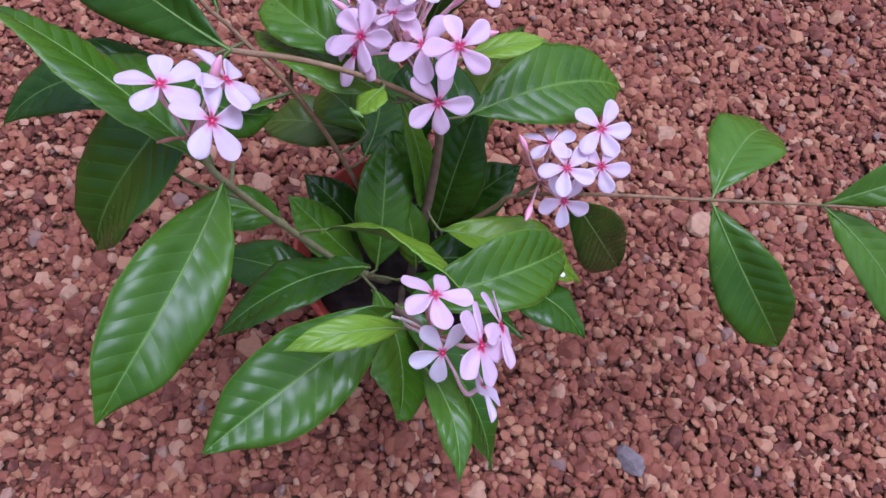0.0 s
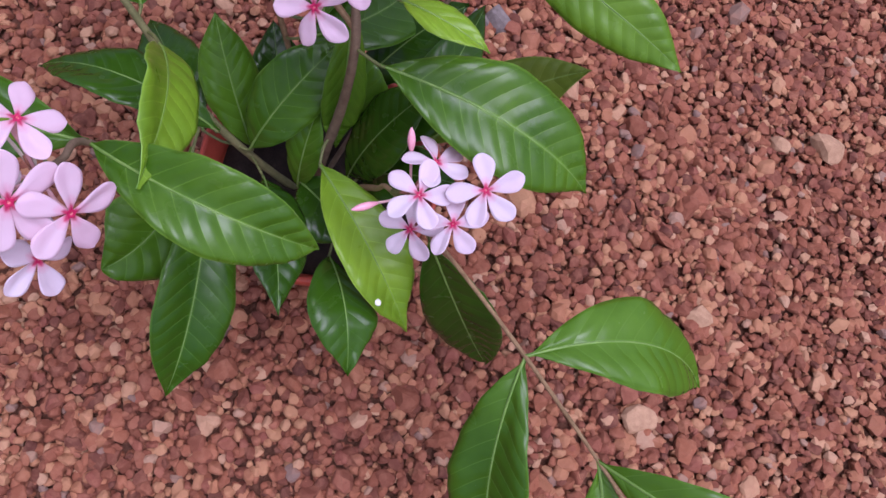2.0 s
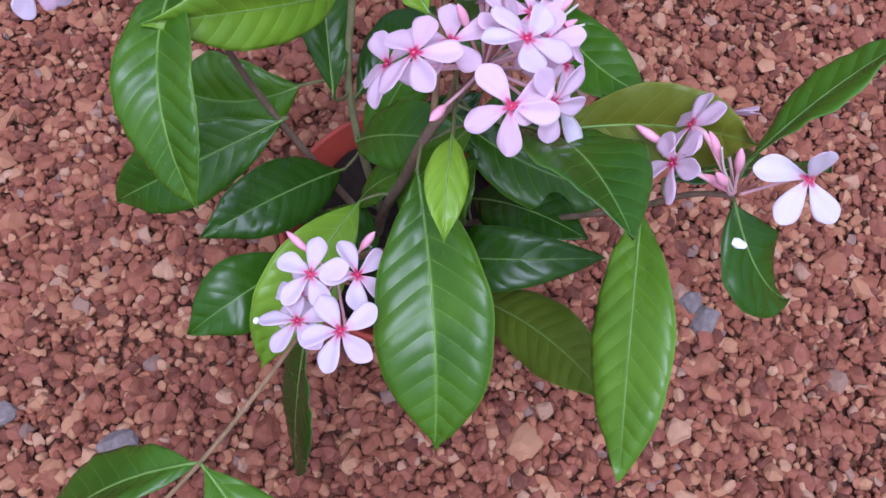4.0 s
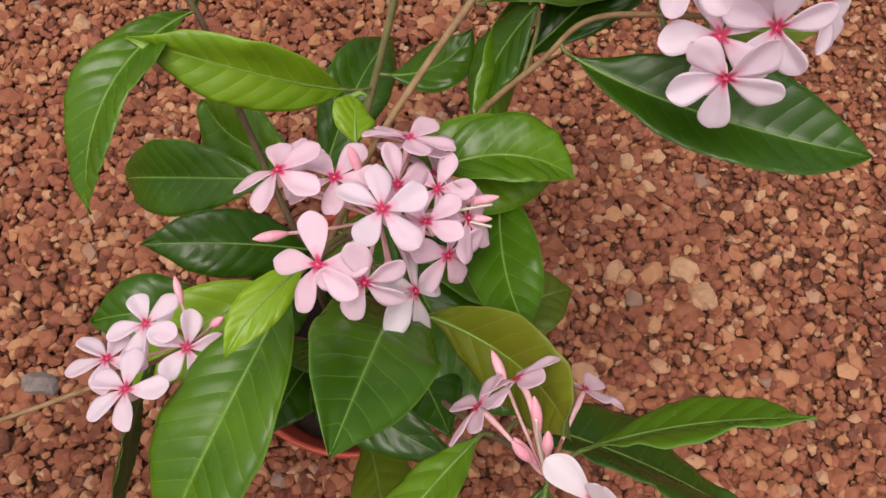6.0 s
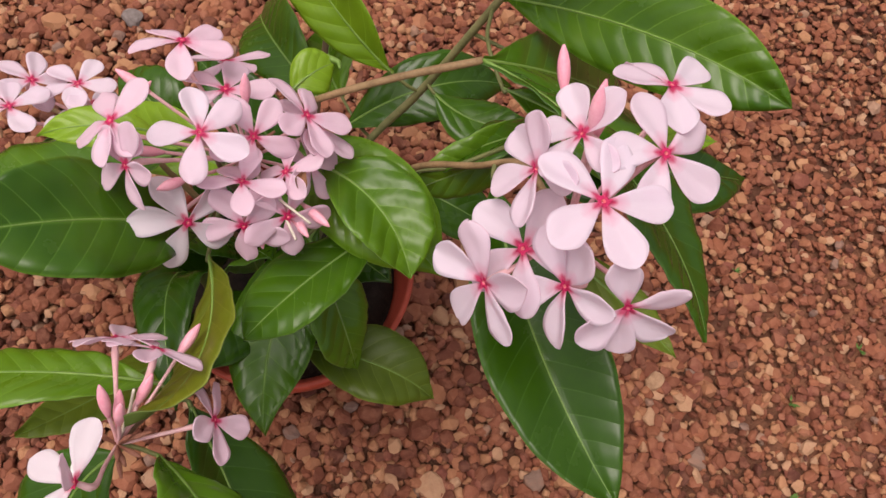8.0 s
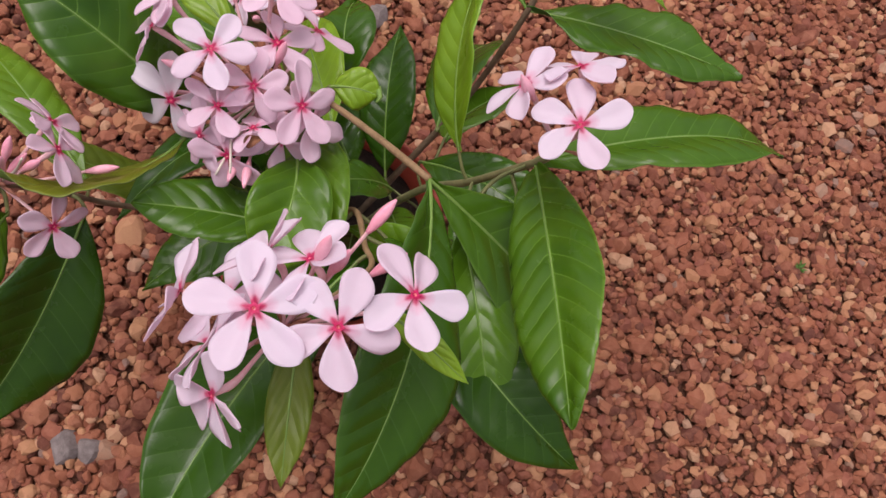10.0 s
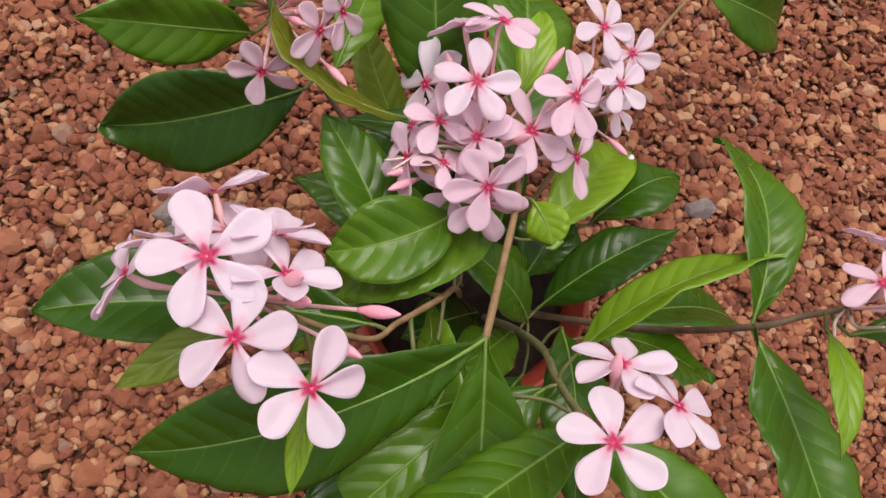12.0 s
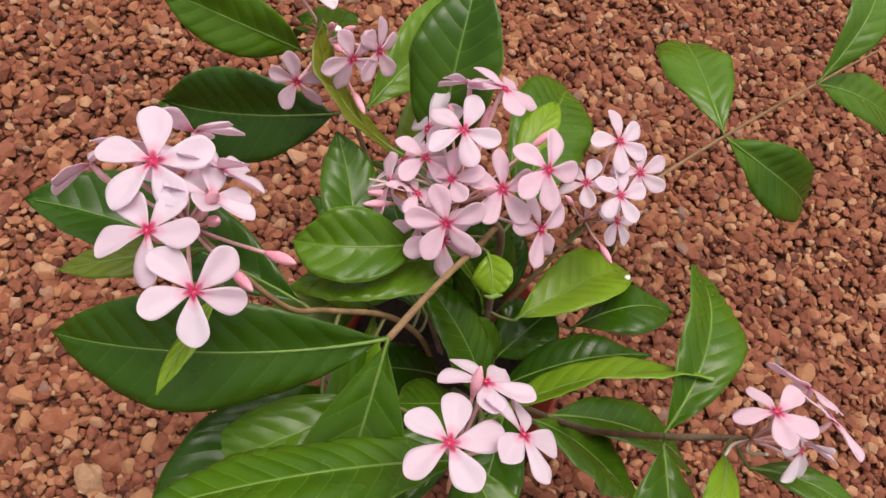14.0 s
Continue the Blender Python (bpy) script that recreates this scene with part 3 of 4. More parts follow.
leaf(shrub, (0.050, 0.360, 0.318), (0.114, 0.410, 0.392), 0.051, 0.14, -20, "mid", sway=-0.02, droop=-0.01, twist=8, fold=0.38, blunt=0.37)
leaf(shrub, (0.043, 0.369, 0.318), (0.040, 0.455, 0.363), 0.044, -0.08, 51, "bronze", sway=-0.13, droop=-0.04, twist=3, fold=0.24, blunt=0.03, label="olive green leaf folded along its midrib")
# leaves of the shoot with the half-faded cluster
leaf(shrub, (0.053, 0.425, 0.292), (0.186, 0.455, 0.279), 0.043, 0.12, 24, "soft", sway=0.03, droop=-0.05, twist=21, fold=0.15, blunt=0.25, wave=0.1)
leaf(shrub, (0.037, 0.431, 0.297), (-0.028, 0.531, 0.250), 0.063, 0.00, -36, "dark", sway=-0.04, droop=-0.04, twist=-25, fold=0.40, blunt=0.43)
leaf(shrub, (0.033, 0.460, 0.332), (-0.027, 0.506, 0.385), 0.036, 0.04, -59, "mid", sway=-0.04, droop=0.01, twist=9, fold=0.36, blunt=0.13)
dappled = leaf(shrub, (0.050, 0.461, 0.325), (0.070, 0.511, 0.281), 0.043, 0.05, -6, "dark", sway=0.14, droop=-0.01, twist=-4, fold=0.22, blunt=0.13, label="dark green leaf with a small white fleck")
# leaves of the low front shoot
leaf(shrub, DN, (0.136, 0.218, 0.299), 0.044, 0.18, -14, "soft", sway=0.08, droop=-0.02, twist=60, fold=0.50, blunt=0.45, label="glossy green leaf with a wavy margin")
leaf(shrub, DN, (-0.063, 0.085, 0.339), 0.050, 0.06, -7, "mid", sway=0.00, droop=-0.01, twist=-21, fold=0.33, blunt=0.23, wave=0.14)
leaf(shrub, (0.035, 0.145, 0.359), (-0.024, 0.127, 0.376), 0.017, 0.16, -1, "light", sway=0.00, droop=0.01, twist=-1, fold=0.27, blunt=-0.01)
leaf(shrub, (0.043, 0.130, 0.351), (0.062, 0.070, 0.353), 0.020, 0.14, -15, "mid", sway=-0.09, droop=0.01, twist=-9, fold=0.28, blunt=-0.07)
leaf(shrub, (-0.014, 0.231, 0.285), (0.070, 0.168, 0.338), 0.039, 0.07, -51, "light", sway=-0.09, droop=0.02, twist=-19, fold=0.45, blunt=0.01, label="twisted yellow-green leaf")
leaf(shrub, (0.020, 0.215, 0.226), (0.039, 0.128, 0.206), 0.064, -0.04, -45, "mid", sway=-0.11, droop=-0.05, twist=-8, fold=0.30, blunt=0.67)
leaf(shrub, (0.036, 0.210, 0.208), (0.109, 0.105, 0.143), 0.052, 0.12, -24, "mid", sway=-0.07, droop=0.01, twist=-24, fold=0.38, blunt=-0.07)
leaf(shrub, (0.017, 0.234, 0.216), (-0.084, 0.178, 0.221), 0.042, 0.26, 17, "dark", sway=0.02, droop=-0.03, twist=2, fold=0.27, blunt=0.04)
leaf(shrub, (-0.01, 0.235, 0.170), (-0.103, 0.261, 0.164), 0.042, 0.12, 0, "dark")
# leaves of the long side shoot
speckled = leaf(shrub, (0.069, 0.272, 0.199), (0.184, 0.248, 0.160), 0.048, 0.18, -9, "light", sway=0.00, droop=-0.01, twist=-12, fold=0.45, blunt=-0.13, label="yellow-green leaf with a white fleck")
leaf(shrub, (0.158, 0.280, 0.244), (0.234, 0.286, 0.103), 0.050, 0.02, 43, "dark", sway=0.02, droop=-0.02, twist=22, fold=0.28, blunt=0.58)
leaf(shrub, (0.112, 0.242, 0.165), (0.180, 0.199, 0.169), 0.048, 0.25, -34, "dark", sway=-0.06, droop=0.02, twist=19, fold=0.12, blunt=-0.04)
leaf(shrub, (0.038, 0.246, 0.161), (0.128, 0.189, 0.199), 0.045, 0.15, -16, "dark", sway=-0.04, droop=0.00, twist=-13, fold=0.29, blunt=0.11)
leaf(shrub, RN1, (0.331, 0.345, 0.225), 0.055, 0.18, -1, "mid", sway=-0.11, droop=-0.03, twist=-18, fold=0.22, blunt=0.14)
leaf(shrub, RN1, (0.321, 0.190, 0.193), 0.050, 0.08, 28, "mid", sway=0.09, droop=0.05, twist=26, fold=0.37, blunt=0.24)
leaf(shrub, RN2, (0.413, 0.286, 0.314), 0.037, 0.21, 18, "mid", sway=0.07, droop=0.02, twist=4, fold=0.31, blunt=0.31)
leaf(shrub, RN2, (0.384, 0.177, 0.253), 0.040, 0.06, 13, "mid", sway=-0.04, droop=-0.00, twist=-7, fold=0.23, blunt=0.47)
# low inner leaves
leaf(shrub, (0.022, 0.249, 0.174), (0.026, 0.330, 0.236), 0.045, 0.14, 20, "mid", sway=0.02, droop=-0.01, twist=3, fold=0.31, blunt=0.24)
leaf(shrub, (0.033, 0.331, 0.286), (0.059, 0.293, 0.178), 0.028, 0.08, -23, "mid", sway=-0.02, droop=-0.01, twist=-9, fold=0.25, blunt=0.14)
leaf(shrub, (0.015, 0.255, 0.156), (-0.042, 0.281, 0.231), 0.039, 0.04, 5, "mid", sway=-0.02, droop=-0.00, twist=1, fold=0.24, blunt=0.18)
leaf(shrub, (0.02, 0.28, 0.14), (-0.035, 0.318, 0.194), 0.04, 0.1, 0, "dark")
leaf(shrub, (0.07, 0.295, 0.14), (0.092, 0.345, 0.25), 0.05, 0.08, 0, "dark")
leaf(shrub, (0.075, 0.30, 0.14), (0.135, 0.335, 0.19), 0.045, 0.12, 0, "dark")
leaf(shrub, (0.012, 0.364, 0.171), (-0.075, 0.377, 0.166), 0.047, 0.21, -2, "olive", sway=-0.03, droop=0.02, twist=-1, fold=0.35, blunt=0.20)
leaf(shrub, (0.013, 0.322, 0.251), (-0.027, 0.379, 0.208), 0.043, 0.20, -27, "mid", sway=-0.00, droop=-0.00, twist=-12, fold=0.26, blunt=0.13)
leaf(shrub, (0.010, 0.308, 0.240), (0.011, 0.428, 0.224), 0.050, -0.03, 7, "mid", sway=0.09, droop=-0.03, twist=1, fold=0.25, blunt=0.14)
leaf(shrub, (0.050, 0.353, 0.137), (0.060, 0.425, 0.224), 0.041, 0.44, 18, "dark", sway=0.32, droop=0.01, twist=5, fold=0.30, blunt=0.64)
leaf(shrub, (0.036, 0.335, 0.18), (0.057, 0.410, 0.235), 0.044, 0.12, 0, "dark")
leaf(shrub, (0.085, 0.357, 0.131), (0.139, 0.453, 0.214), 0.046, 0.05, 20, "olive", sway=-0.05, droop=-0.01, twist=5, fold=0.20, blunt=0.15)

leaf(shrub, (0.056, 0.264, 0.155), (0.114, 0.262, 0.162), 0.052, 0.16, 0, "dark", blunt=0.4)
leaf(shrub, (0.054, 0.262, 0.144), (0.040, 0.297, 0.209), 0.027, 0.11, -4, "mid", sway=-0.00, droop=-0.00, twist=-1, fold=0.25, blunt=0.16)
leaf(shrub, (0.052, 0.318, 0.160), (0.031, 0.335, 0.235), 0.044, 0.15, 0, "mid")

# flowers: cluster by cluster
flower(shrub, A0, (-0.101, 0.380, 0.462), -0.06, 0.05, 48, 0.99, lean=(-1, 4, 4, -0, 5), fan=(3, 4, -0, -4, -3))
flower(shrub, A0, (-0.118, 0.359, 0.461), -0.27, 0.23, 11, 0.92, lean=(5, 5, 1, 6, 1), fan=(0, 0, -3, -3, 6))
flower(shrub, A0, (-0.119, 0.332, 0.458), -0.01, -0.41, 18, 0.90, lean=(-2, 10, 4, 2, 10), fan=(-9, 6, -2, 0, 4))
flower(shrub, A0, (-0.093, 0.357, 0.459), 0.88, 0.18, 65, 0.80, lean=(-14, 5, -11, -6, -2), fan=(-9, 0, 5, 7, -3))
flower(shrub, A0, (-0.098, 0.398, 0.438), 1.46, 0.99, 29, 0.94, lean=(-8, -0, -4, -13, 5), fan=(5, -6, 5, -4, 0))
flower(shrub, A0, (-0.074, 0.399, 0.430), 1.79, 1.74, 72, 1.00, lean=(-2, -9, -10, -14, -6), fan=(-3, 2, -5, 8, -3))
flower(shrub, A0, (-0.082, 0.368, 0.452), 1.61, 0.55, 31, 0.86, lean=(-8, -11, 5, -21, 2), fan=(-3, -5, 0, 5, 3))
flower(shrub, A0, (-0.116, 0.403, 0.444), -0.42, 2.27, 15, 0.87, lean=(-7, -2, -2, -15, 6), fan=(35, 7, -15, -17, -10))
flower(shrub, A0, (-0.084, 0.386, 0.432), 0.6, 0.3, 30)
flower(shrub, B0, (0.042, 0.345, 0.386), -0.16, 0.09, 20, 0.91, lean=(-6, 1, 1, -3, 4), fan=(2, 5, 3, 2, -12))
flower(shrub, B0, (0.075, 0.349, 0.388), 0.45, 0.03, 17, 0.93, lean=(12, 5, 10, 1, 6), fan=(0, 10, -21, 4, 7))
flower(shrub, B0, (0.063, 0.303, 0.382), 0.01, -0.49, 34, 0.98, lean=(3, 17, 10, 9, 16), fan=(3, -0, 6, -10, 1))
flower(shrub, B0, (0.044, 0.313, 0.368), -0.04, -0.41, 55, 0.99, lean=(-1, 5, 1, 1, 5))
flower(shrub, B0, (0.026, 0.333, 0.370), -0.33, 0.55, 27, 0.85, lean=(1, 2, 5, -1, 5), fan=(6, -5, 0, 3, -3))
flower(shrub, B0, (0.026, 0.352, 0.365), 0.12, -0.34, 36, 0.84, lean=(-19, 5, 10, -12, 19), fan=(-6, 0, -1, 16, -10))
flower(shrub, B0, (0.046, 0.369, 0.352), -1.09, 0.84, 11, 1.03, limp=True, lean=(15, 15, 7, 13, 12), fan=(-10, -2, 2, 2, 9), label="limp white flower, fading")
flower(shrub, B0, (0.065, 0.364, 0.384), 1.1, 1.2, 40, 0.85)
flower(shrub, B0, (0.008, 0.317, 0.368), -0.62, -0.46, 63, 0.95, lean=(-1, 4, -5, 5, -3), fan=(9, 1, -6, -3, -1))
flower(shrub, B0, (0.011, 0.341, 0.360), 0.55, 0.01, 351, 0.78, lean=(11, 5, 5, 5, 4))
flower(shrub, B0, (0.054, 0.287, 0.349), 0.3, -0.9, 67)
flower(shrub, B0, (0.005, 0.314, 0.356), -0.8, -0.6, 20, 0.95)
flower(shrub, B0, (0.007, 0.357, 0.352), -0.9, 0.9, 35, 0.95)
flower(shrub, B0, (0.004, 0.330, 0.350), -1.1, -0.1, 5, 0.8)
flower(shrub, B0, (0.024, 0.364, 0.349), -0.3, 1.5, 20, 0.9)
flower(shrub, C0, (-0.081, 0.235, 0.434), 0.06, 0.25, 33, 0.94, lean=(-0, 4, 2, -2, 6), fan=(3, -6, -7, 4, 6))
flower(shrub, C0, (-0.057, 0.219, 0.431), 0.99, -0.13, 31, 0.93, lean=(8, -3, 9, 1, 4), fan=(-4, 1, 1, 7, -4))
flower(shrub, C0, (-0.053, 0.243, 0.428), 0.76, 0.54, 15, 0.91, lean=(3, 8, 0, 6, 4), fan=(1, -1, -5, 3, 2))
flower(shrub, D0, (0.047, 0.149, 0.400), 0.22, 0.47, 71, 0.87, lean=(8, 7, 1, 13, 1), fan=(-3, -3, 9, -3, -0))
flower(shrub, D0, (0.069, 0.127, 0.393), 1.24, -0.13, 8, 1.00, lean=(4, 8, 0, 6, 6), fan=(-10, 2, -4, 4, 8))
flower(shrub, D0, (0.081, 0.141, 0.380), 1.84, 0.43, 18, 0.99, lean=(4, 8, 5, 5, 8), fan=(-2, -0, 5, 0, -2))
flower(shrub, D0, (0.052, 0.126, 0.383), 0.1, -0.9, 50, 0.75, (4,), True, label="limp fading flower")
flower(shrub, D0, (0.075, 0.118, 0.350), 2.4, 1.0, 20, 0.9)
flower(shrub, E0, (0.168, 0.306, 0.297), 0.05, -0.29, 74, 0.95, lean=(-2, 7, -5, 5, 3), fan=(-9, -5, 14, 7, -6))
flower(shrub, E0, (0.169, 0.283, 0.287), -0.36, -0.17, 63, 0.87, lean=(3, 5, 7, 6, 9), fan=(-6, 0, 10, 2, -6))
flower(shrub, E0, (0.145, 0.280, 0.288), 0.1, -0.2, 40, 0.9)
flower(shrub, E0, (0.136, 0.301, 0.284), -0.1, 0.4, 10, 0.9)
flower(shrub, E0, (0.150, 0.272, 0.256), 0.3, -0.7, 50, 0.9)
flower(shrub, F0, (0.057, 0.423, 0.354), 0.44, -2.00, 61, 0.88, lean=(2, -5, 7, -2, 3), fan=(3, -13, 5, 2, 3))
flower(shrub, F0, (0.039, 0.425, 0.359), -0.18, -2.21, 22, 0.89, lean=(5, 2, 6, 6, 5), fan=(0, 1, 6, -7, 0))
flower(shrub, F0, (0.015, 0.443, 0.337), -2.2, -1.0, 1, 0.85, lean=(5, -3, 3, -13, -1), fan=(0, 0, -2, -1, 3))
flower(shrub, F0, (0.049, 0.478, 0.365), 0.52, 0.09, 57, 1.02, missing=(1,), limp=True, lean=(-1, 5, -60, 10, -7), fan=(-4, 0, -1, 3, 2), label="white flower with four petals left")

for root, top in ((A0, (-0.098, 0.345, 0.466)), (A0, (-0.084, 0.320, 0.452)), (A0, (-0.094, 0.350, 0.475)), (A0, (-0.101, 0.324, 0.444)),
                  (B0, (0.055, 0.366, 0.372)), (B0, (0.016, 0.368, 0.337)), (B0, (0.034, 0.312, 0.382)), (B0, (0.072, 0.352, 0.372)), (B0, (0.087, 0.319, 0.376)), (B0, (-0.011, 0.357, 0.350)),
                  (B0, (-0.003, 0.362, 0.346)), (C0, (-0.054, 0.248, 0.440)), (E0, (0.121, 0.253, 0.261)), (E0, (0.114, 0.302, 0.291)),
                  (F0, (0.033, 0.405, 0.333)), (F0, (0.038, 0.434, 0.357)), (F0, (0.056, 0.442, 0.356)), (F0, (0.052, 0.440, 0.344)), (F0, (0.044, 0.448, 0.362))):
    bud(shrub, root, top)

def calyx_tuft(root, count, seed):
    """Short red-brown calyx stubs, left where flowers have dropped."""
    rnd = random.Random(seed)
    for _ in range(count):
        d = Vector((rnd.uniform(-1, 1), rnd.uniform(-1, 1), rnd.uniform(0.3, 1.0))).normalized()
        end = Vector(root) + d * rnd.uniform(0.009, 0.018)
        stem(shrub, [root, Vector(root).lerp(end, 0.5) + Vector((0, 0, 0.001)), end], [0.0006, 0.0007, 0.0012, 0.0005], CALYX, "calyx", 4)


for k, root in enumerate((A0, B0, C0, D0, E0, F0)):
    calyx_tuft(root, (9, 10, 5, 6, 5, 8)[k], k + 3)

# what the flowers leave behind
stem(shrub, [D0, (0.036, 0.141, 0.375), (0.032, 0.139, 0.394)], [0.0008, 0.0008, 0.0007], STYLE, "style", label="dry pale style without its petals")
stem(shrub, [D0, (0.038, 0.146, 0.366), (0.028, 0.147, 0.372)], [0.0008, 0.0008, 0.0007], STYLE, "style")
stem(shrub, [B0, (0.014, 0.350, 0.350), (0.001, 0.366, 0.350)], [0.0008, 0.0008, 0.0006], STYLE, "style")
stem(shrub, [B0, (0.018, 0.348, 0.356), (-0.004, 0.360, 0.356)], [0.0008, 0.0007, 0.0006], STYLE, "style")
stem(shrub, [F0, (0.046, 0.448, 0.343), (0.043, 0.441, 0.356)], [0.0008, 0.0007, 0.0006], STYLE, "style")
for k, (nx, ny) in enumerate(((-0.5, 0.3),)):
    place("withered_petal", WITHER_MESH, shrub, facing((0.003 - 0.003 * k, 0.339 + 0.003 * k, 0.362), nx, ny, 70 + 140 * k) @ Matrix.Scale(0.55, 4), "shrivelled brown petal")


def fleck(parent, near, size, label):
    """A small flattened dropping or scrap lying on a leaf, at the point of its blade nearest to near."""
    spots = [parent.matrix_basis @ v.co for v in parent.data.vertices[:len(parent.data.vertices) // 2]]
    at = min(spots, key=lambda p: (p - Vector(near)).length) + Vector((0, 0, 0.0006))
    bm = bmesh.new()
    bmesh.ops.create_icosphere(bm, subdivisions=2, radius=1.0)
    for vert in bm.verts:
        vert.co += 0.25 * noise.noise_vector(vert.co * 1.7 + at * 50)
        vert.co = Vector((vert.co.x * size[0], vert.co.y * size[1], vert.co.z * size[2]))
    me = bpy.data.meshes.new("white_fleck")
    bm.to_mesh(me)
    bm.free()
    me.materials.append(WHITE)
    place("white_fleck", me, parent, Matrix.Translation(at), label)


fleck(speckled, (0.160, 0.241, 0.192), (0.0025, 0.0021, 0.0014), "chalky white fleck")
fleck(dappled, (0.067, 0.471, 0.322), (0.0026, 0.0046, 0.0014), "scrap of a fallen white petal")


# ---- gravel ----
def stone_shape(rng, fine):
    """A broken, slightly worn chip: points and triangles of a dented unit stone."""
    bm = bmesh.new()
    bmesh.ops.create_icosphere(bm, subdivisions=2 if fine else 1, radius=1.0)
    cuts = [Vector(rng.normal(size=3)).normalized() for _ in range(9)]
    reach = [rng.uniform(0.5, 0.85) for _ in cuts]
    for vert in bm.verts:
        p = vert.co.copy()
        for n, r in zip(cuts, reach):
            over = p.dot(n) - r
            if over > 0:
                p -= n * over * 0.86
        vert.co = p + 0.03 * Vector(rng.normal(size=3))
    pts = np.array([v.co[:] for v in bm.verts])
    tri = np.array([[v.index for v in f.verts] for f in bm.faces])
    bm.free()
    return pts, tri


def scatter(rng):
    """Places and sizes of the loose stones, in rows x y z size: close-set round the pot, a thinner scatter farther out."""
    rows = []
    for layer, lift, step, inner, outer in ((0, -0.004, 0.0078, 0.0, 0.9), (1, 0.001, 0.0068, 0.0, 0.9), (0, -0.002, 0.021, 0.86, 2.1)):
        for y in np.arange(0.3 - outer, 0.3 + outer, step):
            for x in np.arange(0.05 - outer, 0.05 + outer, step):
                away = math.hypot(x - 0.05, y - 0.3)
                if away < inner or away > outer:
                    continue
                px, py = x + rng.uniform(-0.5, 0.5) * step, y + rng.uniform(-0.5, 0.5) * step
                if (px - HEART[0]) ** 2 + (py - HEART[1]) ** 2 < 0.062 ** 2:
                    continue
                bare = min(1.0, max(0.0, (-0.3 - px + 0.12 * noise.noise(Vector((px * 5, py * 5, 7)))) / 0.14)) if inner == 0 else 0.0
                if layer == 1 and rng.random() < 0.18 + 0.3 * bare:
                    continue
                size = (0.0047 if inner == 0 else 0.011) * math.exp(rng.normal() * 0.28) * (1.12 if layer else 1.0)
                if rng.random() < 0.03:
                    size *= 1.4
                size *= 1 - 0.16 * bare
                rows.append((px, py, ground_height(px, py) + lift + rng.uniform(-0.0015, 0.0025) - 0.001 * bare, size))
    return rows


def gravel():
    rng = np.random.default_rng(5)
    fine = [stone_shape(rng, True) for _ in range(14)]
    rough = [stone_shape(rng, False) for _ in range(14)]
    rows = scatter(rng)
    singles, verts, faces, total = [], [], [], 0
    for px, py, pz, size in rows:
        near = math.hypot(px - 0.1, py - 0.32) < 0.38
        pts, tri = (fine if near else rough)[rng.integers(14)]
        lie = Euler((rng.normal() * 0.4, rng.normal() * 0.4, rng.uniform(0, 6.28)))
        turn = np.array(lie.to_matrix())
        scale = size * rng.uniform((0.8, 0.8, 0.5), (1.35, 1.3, 0.85))
        if len(singles) < 300 and 0.13 < px < 0.36 and 0.02 < py < 0.24 and pz > -0.0005:
            singles.append((rng.integers(14), lie, (px, py, pz), scale))
            continue
        q = (pts * scale) @ turn.T + (px, py, pz)
        verts.append(q)
        faces.append(tri + total)
        total += len(q)
    verts, faces = np.concatenate(verts), np.concatenate(faces)
    me = bpy.data.meshes.new("gravel")
    me.vertices.add(len(verts))
    me.vertices.foreach_set("co", verts.ravel())
    me.loops.add(faces.size)
    me.loops.foreach_set("vertex_index", faces.ravel())
    me.polygons.add(len(faces))
    me.polygons.foreach_set("loop_start", np.arange(0, faces.size, 3))
    me.polygons.foreach_set("use_smooth", np.zeros(len(faces), bool))
    me.materials.append(STONES)
    me.update(calc_edges=True)
    me.validate()
    tagged(place("gravel", me), "loose red-brown laterite gravel stones", "gravel", kind="stuff")
    shapes = []
    for pts, tri in fine:
        shapes.append(link_mesh("stone", [Vector(p) for p in pts], [tuple(int(i) for i in t) for t in tri], [STONE_PIECE], smooth=False))
    for k, turn, at, scale in singles:
        place("stone", shapes[k], GROUND, Matrix.LocRotScale(Vector(at), turn, Vector(scale)))


gravel()


# ---- odd stones and weeds ----
GREY = plain("grey_pebble", (0.11, 0.09, 0.08), (0.25, 0.21, 0.19), 180, 0.85, 0.5, 0.001)
TAN = plain("tan_pebble", (0.3, 0.17, 0.095), (0.47, 0.29, 0.165), 180, 0.85, 0.5, 0.001)


def pebble(at, size, material, label):
    rng = np.random.default_rng(int(abs(at[0]) * 9000 + abs(at[1]) * 700))
    pts, tri = stone_shape(rng, True)
    me = link_mesh("pebble", [Vector(p * size * np.array((1.15, 0.95, 0.75))) for p in pts], [tuple(int(i) for i in t) for t in tri], [material], smooth=False)
    z = ground_height(*at) + 0.25 * size
    tagged(place("pebble", me, None, Matrix.LocRotScale(Vector((*at, z)), Euler((0.2, 0.1, at[0] * 20)), Vector((1, 1, 1)))), label, "pebble", "larger stones in the gravel")


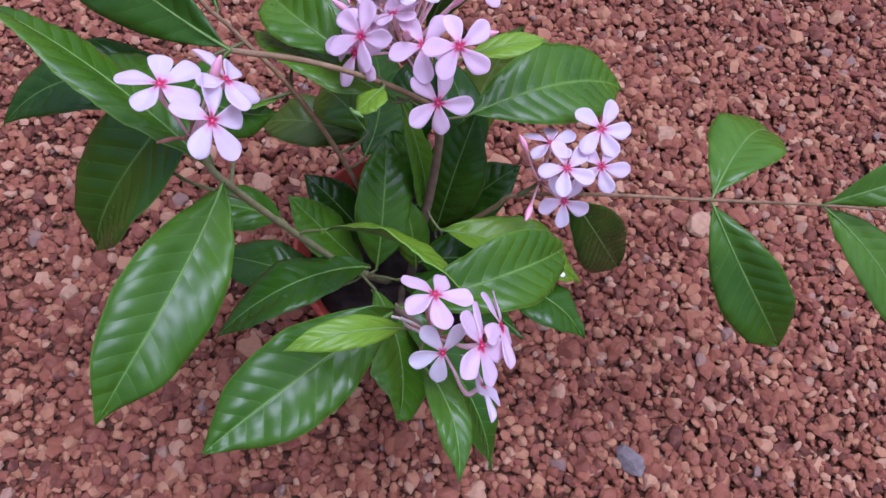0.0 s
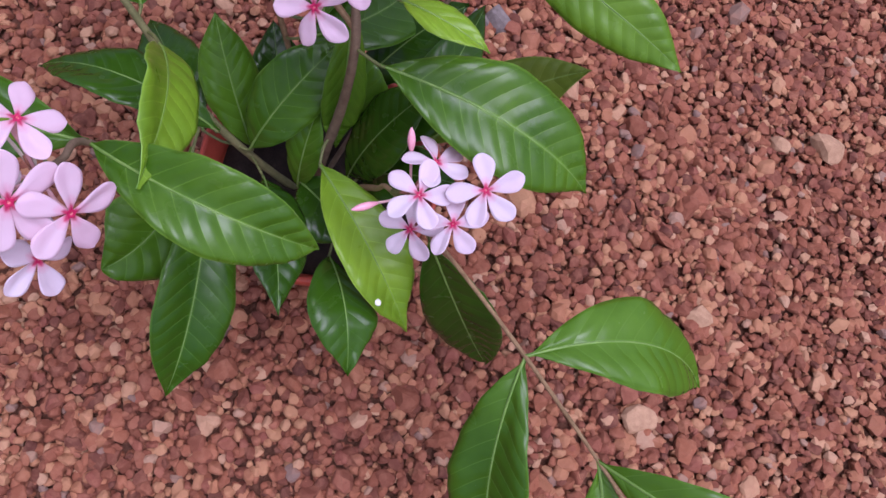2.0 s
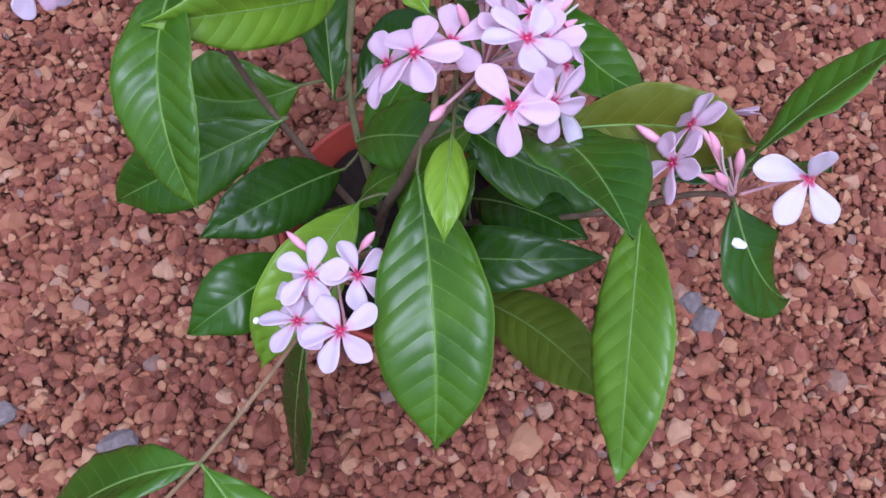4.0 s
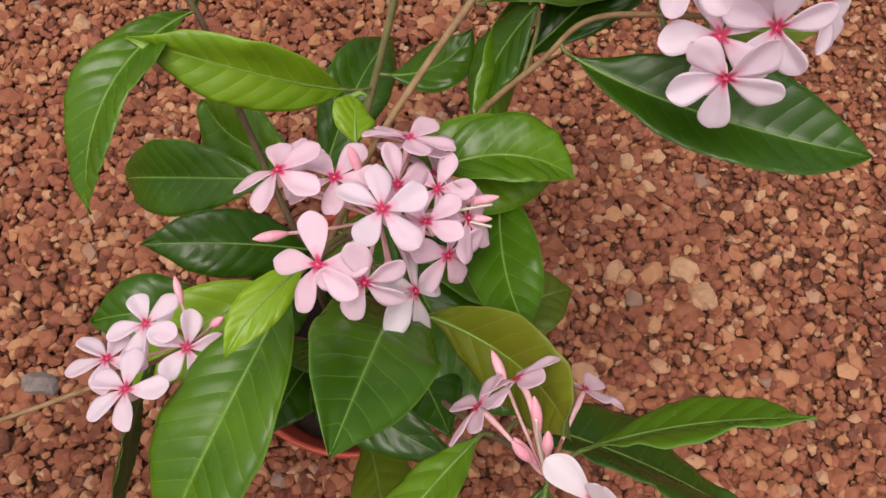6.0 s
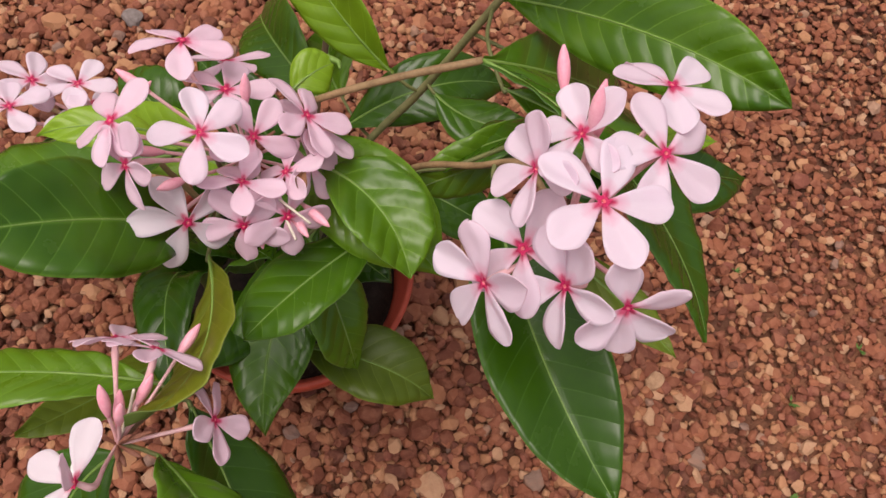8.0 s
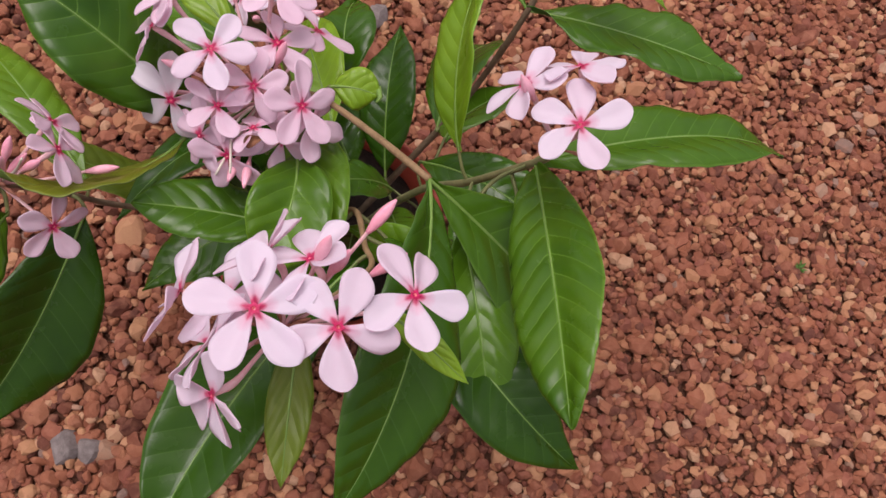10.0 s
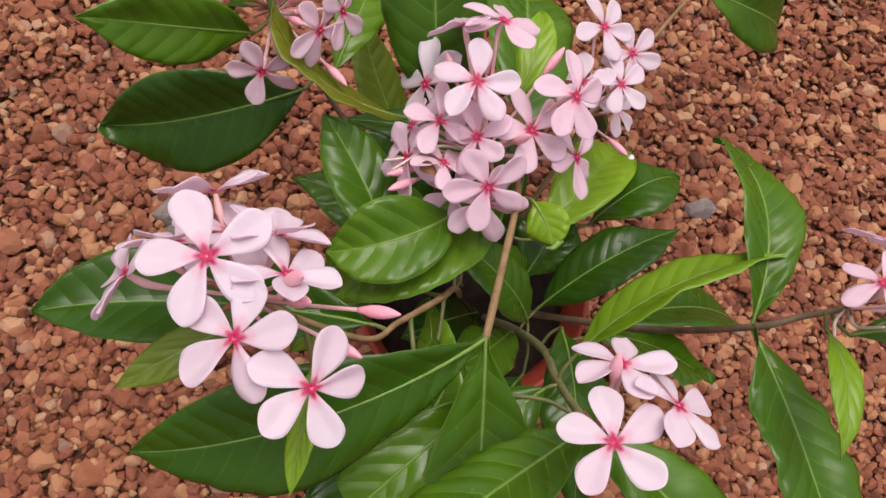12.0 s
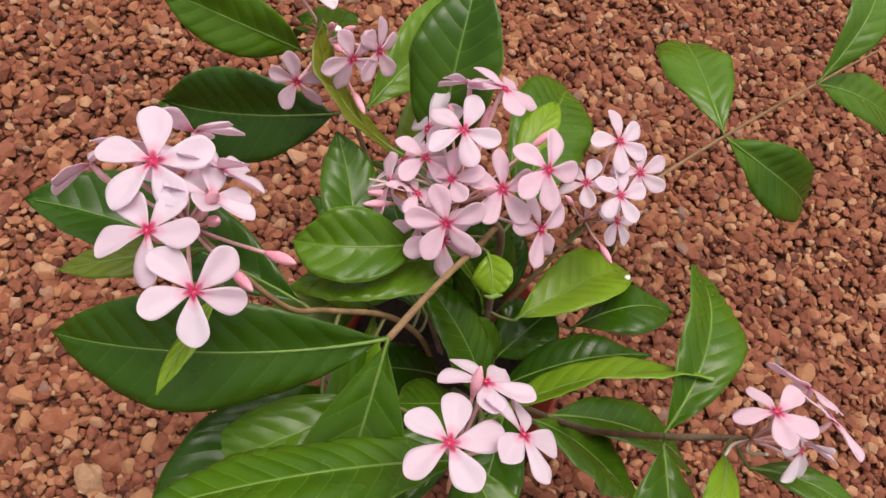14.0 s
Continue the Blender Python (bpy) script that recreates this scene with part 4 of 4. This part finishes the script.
pebble((0.262, 0.132), 0.016, GREY, "rough grey pebble lying in the red gravel")
pebble((-0.012, 0.534), 0.013, GREY, "rough grey pebble lying in the red gravel")
pebble((-0.225, 0.396), 0.014, TAN, "pale tan stone lying in the red gravel")
pebble((-0.003, 0.550), 0.015, GREY, "rough grey pebble lying in the red gravel")
pebble((0.307, 0.703), 0.018, TAN, "pale tan stone lying in the red gravel")
pebble((0.333, 0.482), 0.013, TAN, "pale tan stone lying in the red gravel")
pebble((0.274, 0.670), 0.012, TAN, "pale tan stone lying in the red gravel")
pebble((0.359, 0.374), 0.015, TAN, "pale tan stone lying in the red gravel")
pebble((0.270, 0.039), 0.012, GREY, "rough grey pebble lying in the red gravel")
pebble((-0.262, 0.283), 0.010, TAN, "pale tan stone lying in the red gravel")
pebble((0.052, -0.172), 0.011, TAN, "pale tan stone lying in the red gravel")
pebble((-0.222, 0.422), 0.014, TAN, "pale tan stone lying in the red gravel")


def weed(at, size):
    """A seedling of a few tiny blades between the stones."""
    rnd = random.Random(int(at[0] * 5000) + int(at[1] * 300))
    verts, faces = [], []
    z = ground_height(*at) + 0.002
    for k in range(6):
        a, tilt = rnd.uniform(0, 6.28), rnd.uniform(0.5, 1.1)
        d = Vector((math.cos(a) * tilt, math.sin(a) * tilt, 0.7)).normalized() * size * rnd.uniform(0.6, 1.0)
        side = d.cross(Vector((0, 0, 1))).normalized() * size * 0.13
        n = len(verts)
        verts += [Vector((0, 0, 0)), d * 0.5 + side, d, d * 0.5 - side, d * 0.5 + Vector((0, 0, -size * 0.04))]
        faces += [(n, n + 1, n + 4), (n + 1, n + 2, n + 4), (n + 2, n + 3, n + 4), (n + 3, n, n + 4)]
    me = link_mesh("weed", verts, faces, [MOSS], smooth=False)
    tagged(place("weed", me, None, Matrix.Translation((*at, z))), "tiny green seedling sprouting between red stones", "weed", "seedlings in the gravel")


weed((-0.382, 0.361), 0.012)
weed((-0.382, 0.279), 0.010)
weed((-0.160, -0.112), 0.011)
weed((-0.442, 0.218), 0.009)
weed((-0.327, 0.167), 0.007)
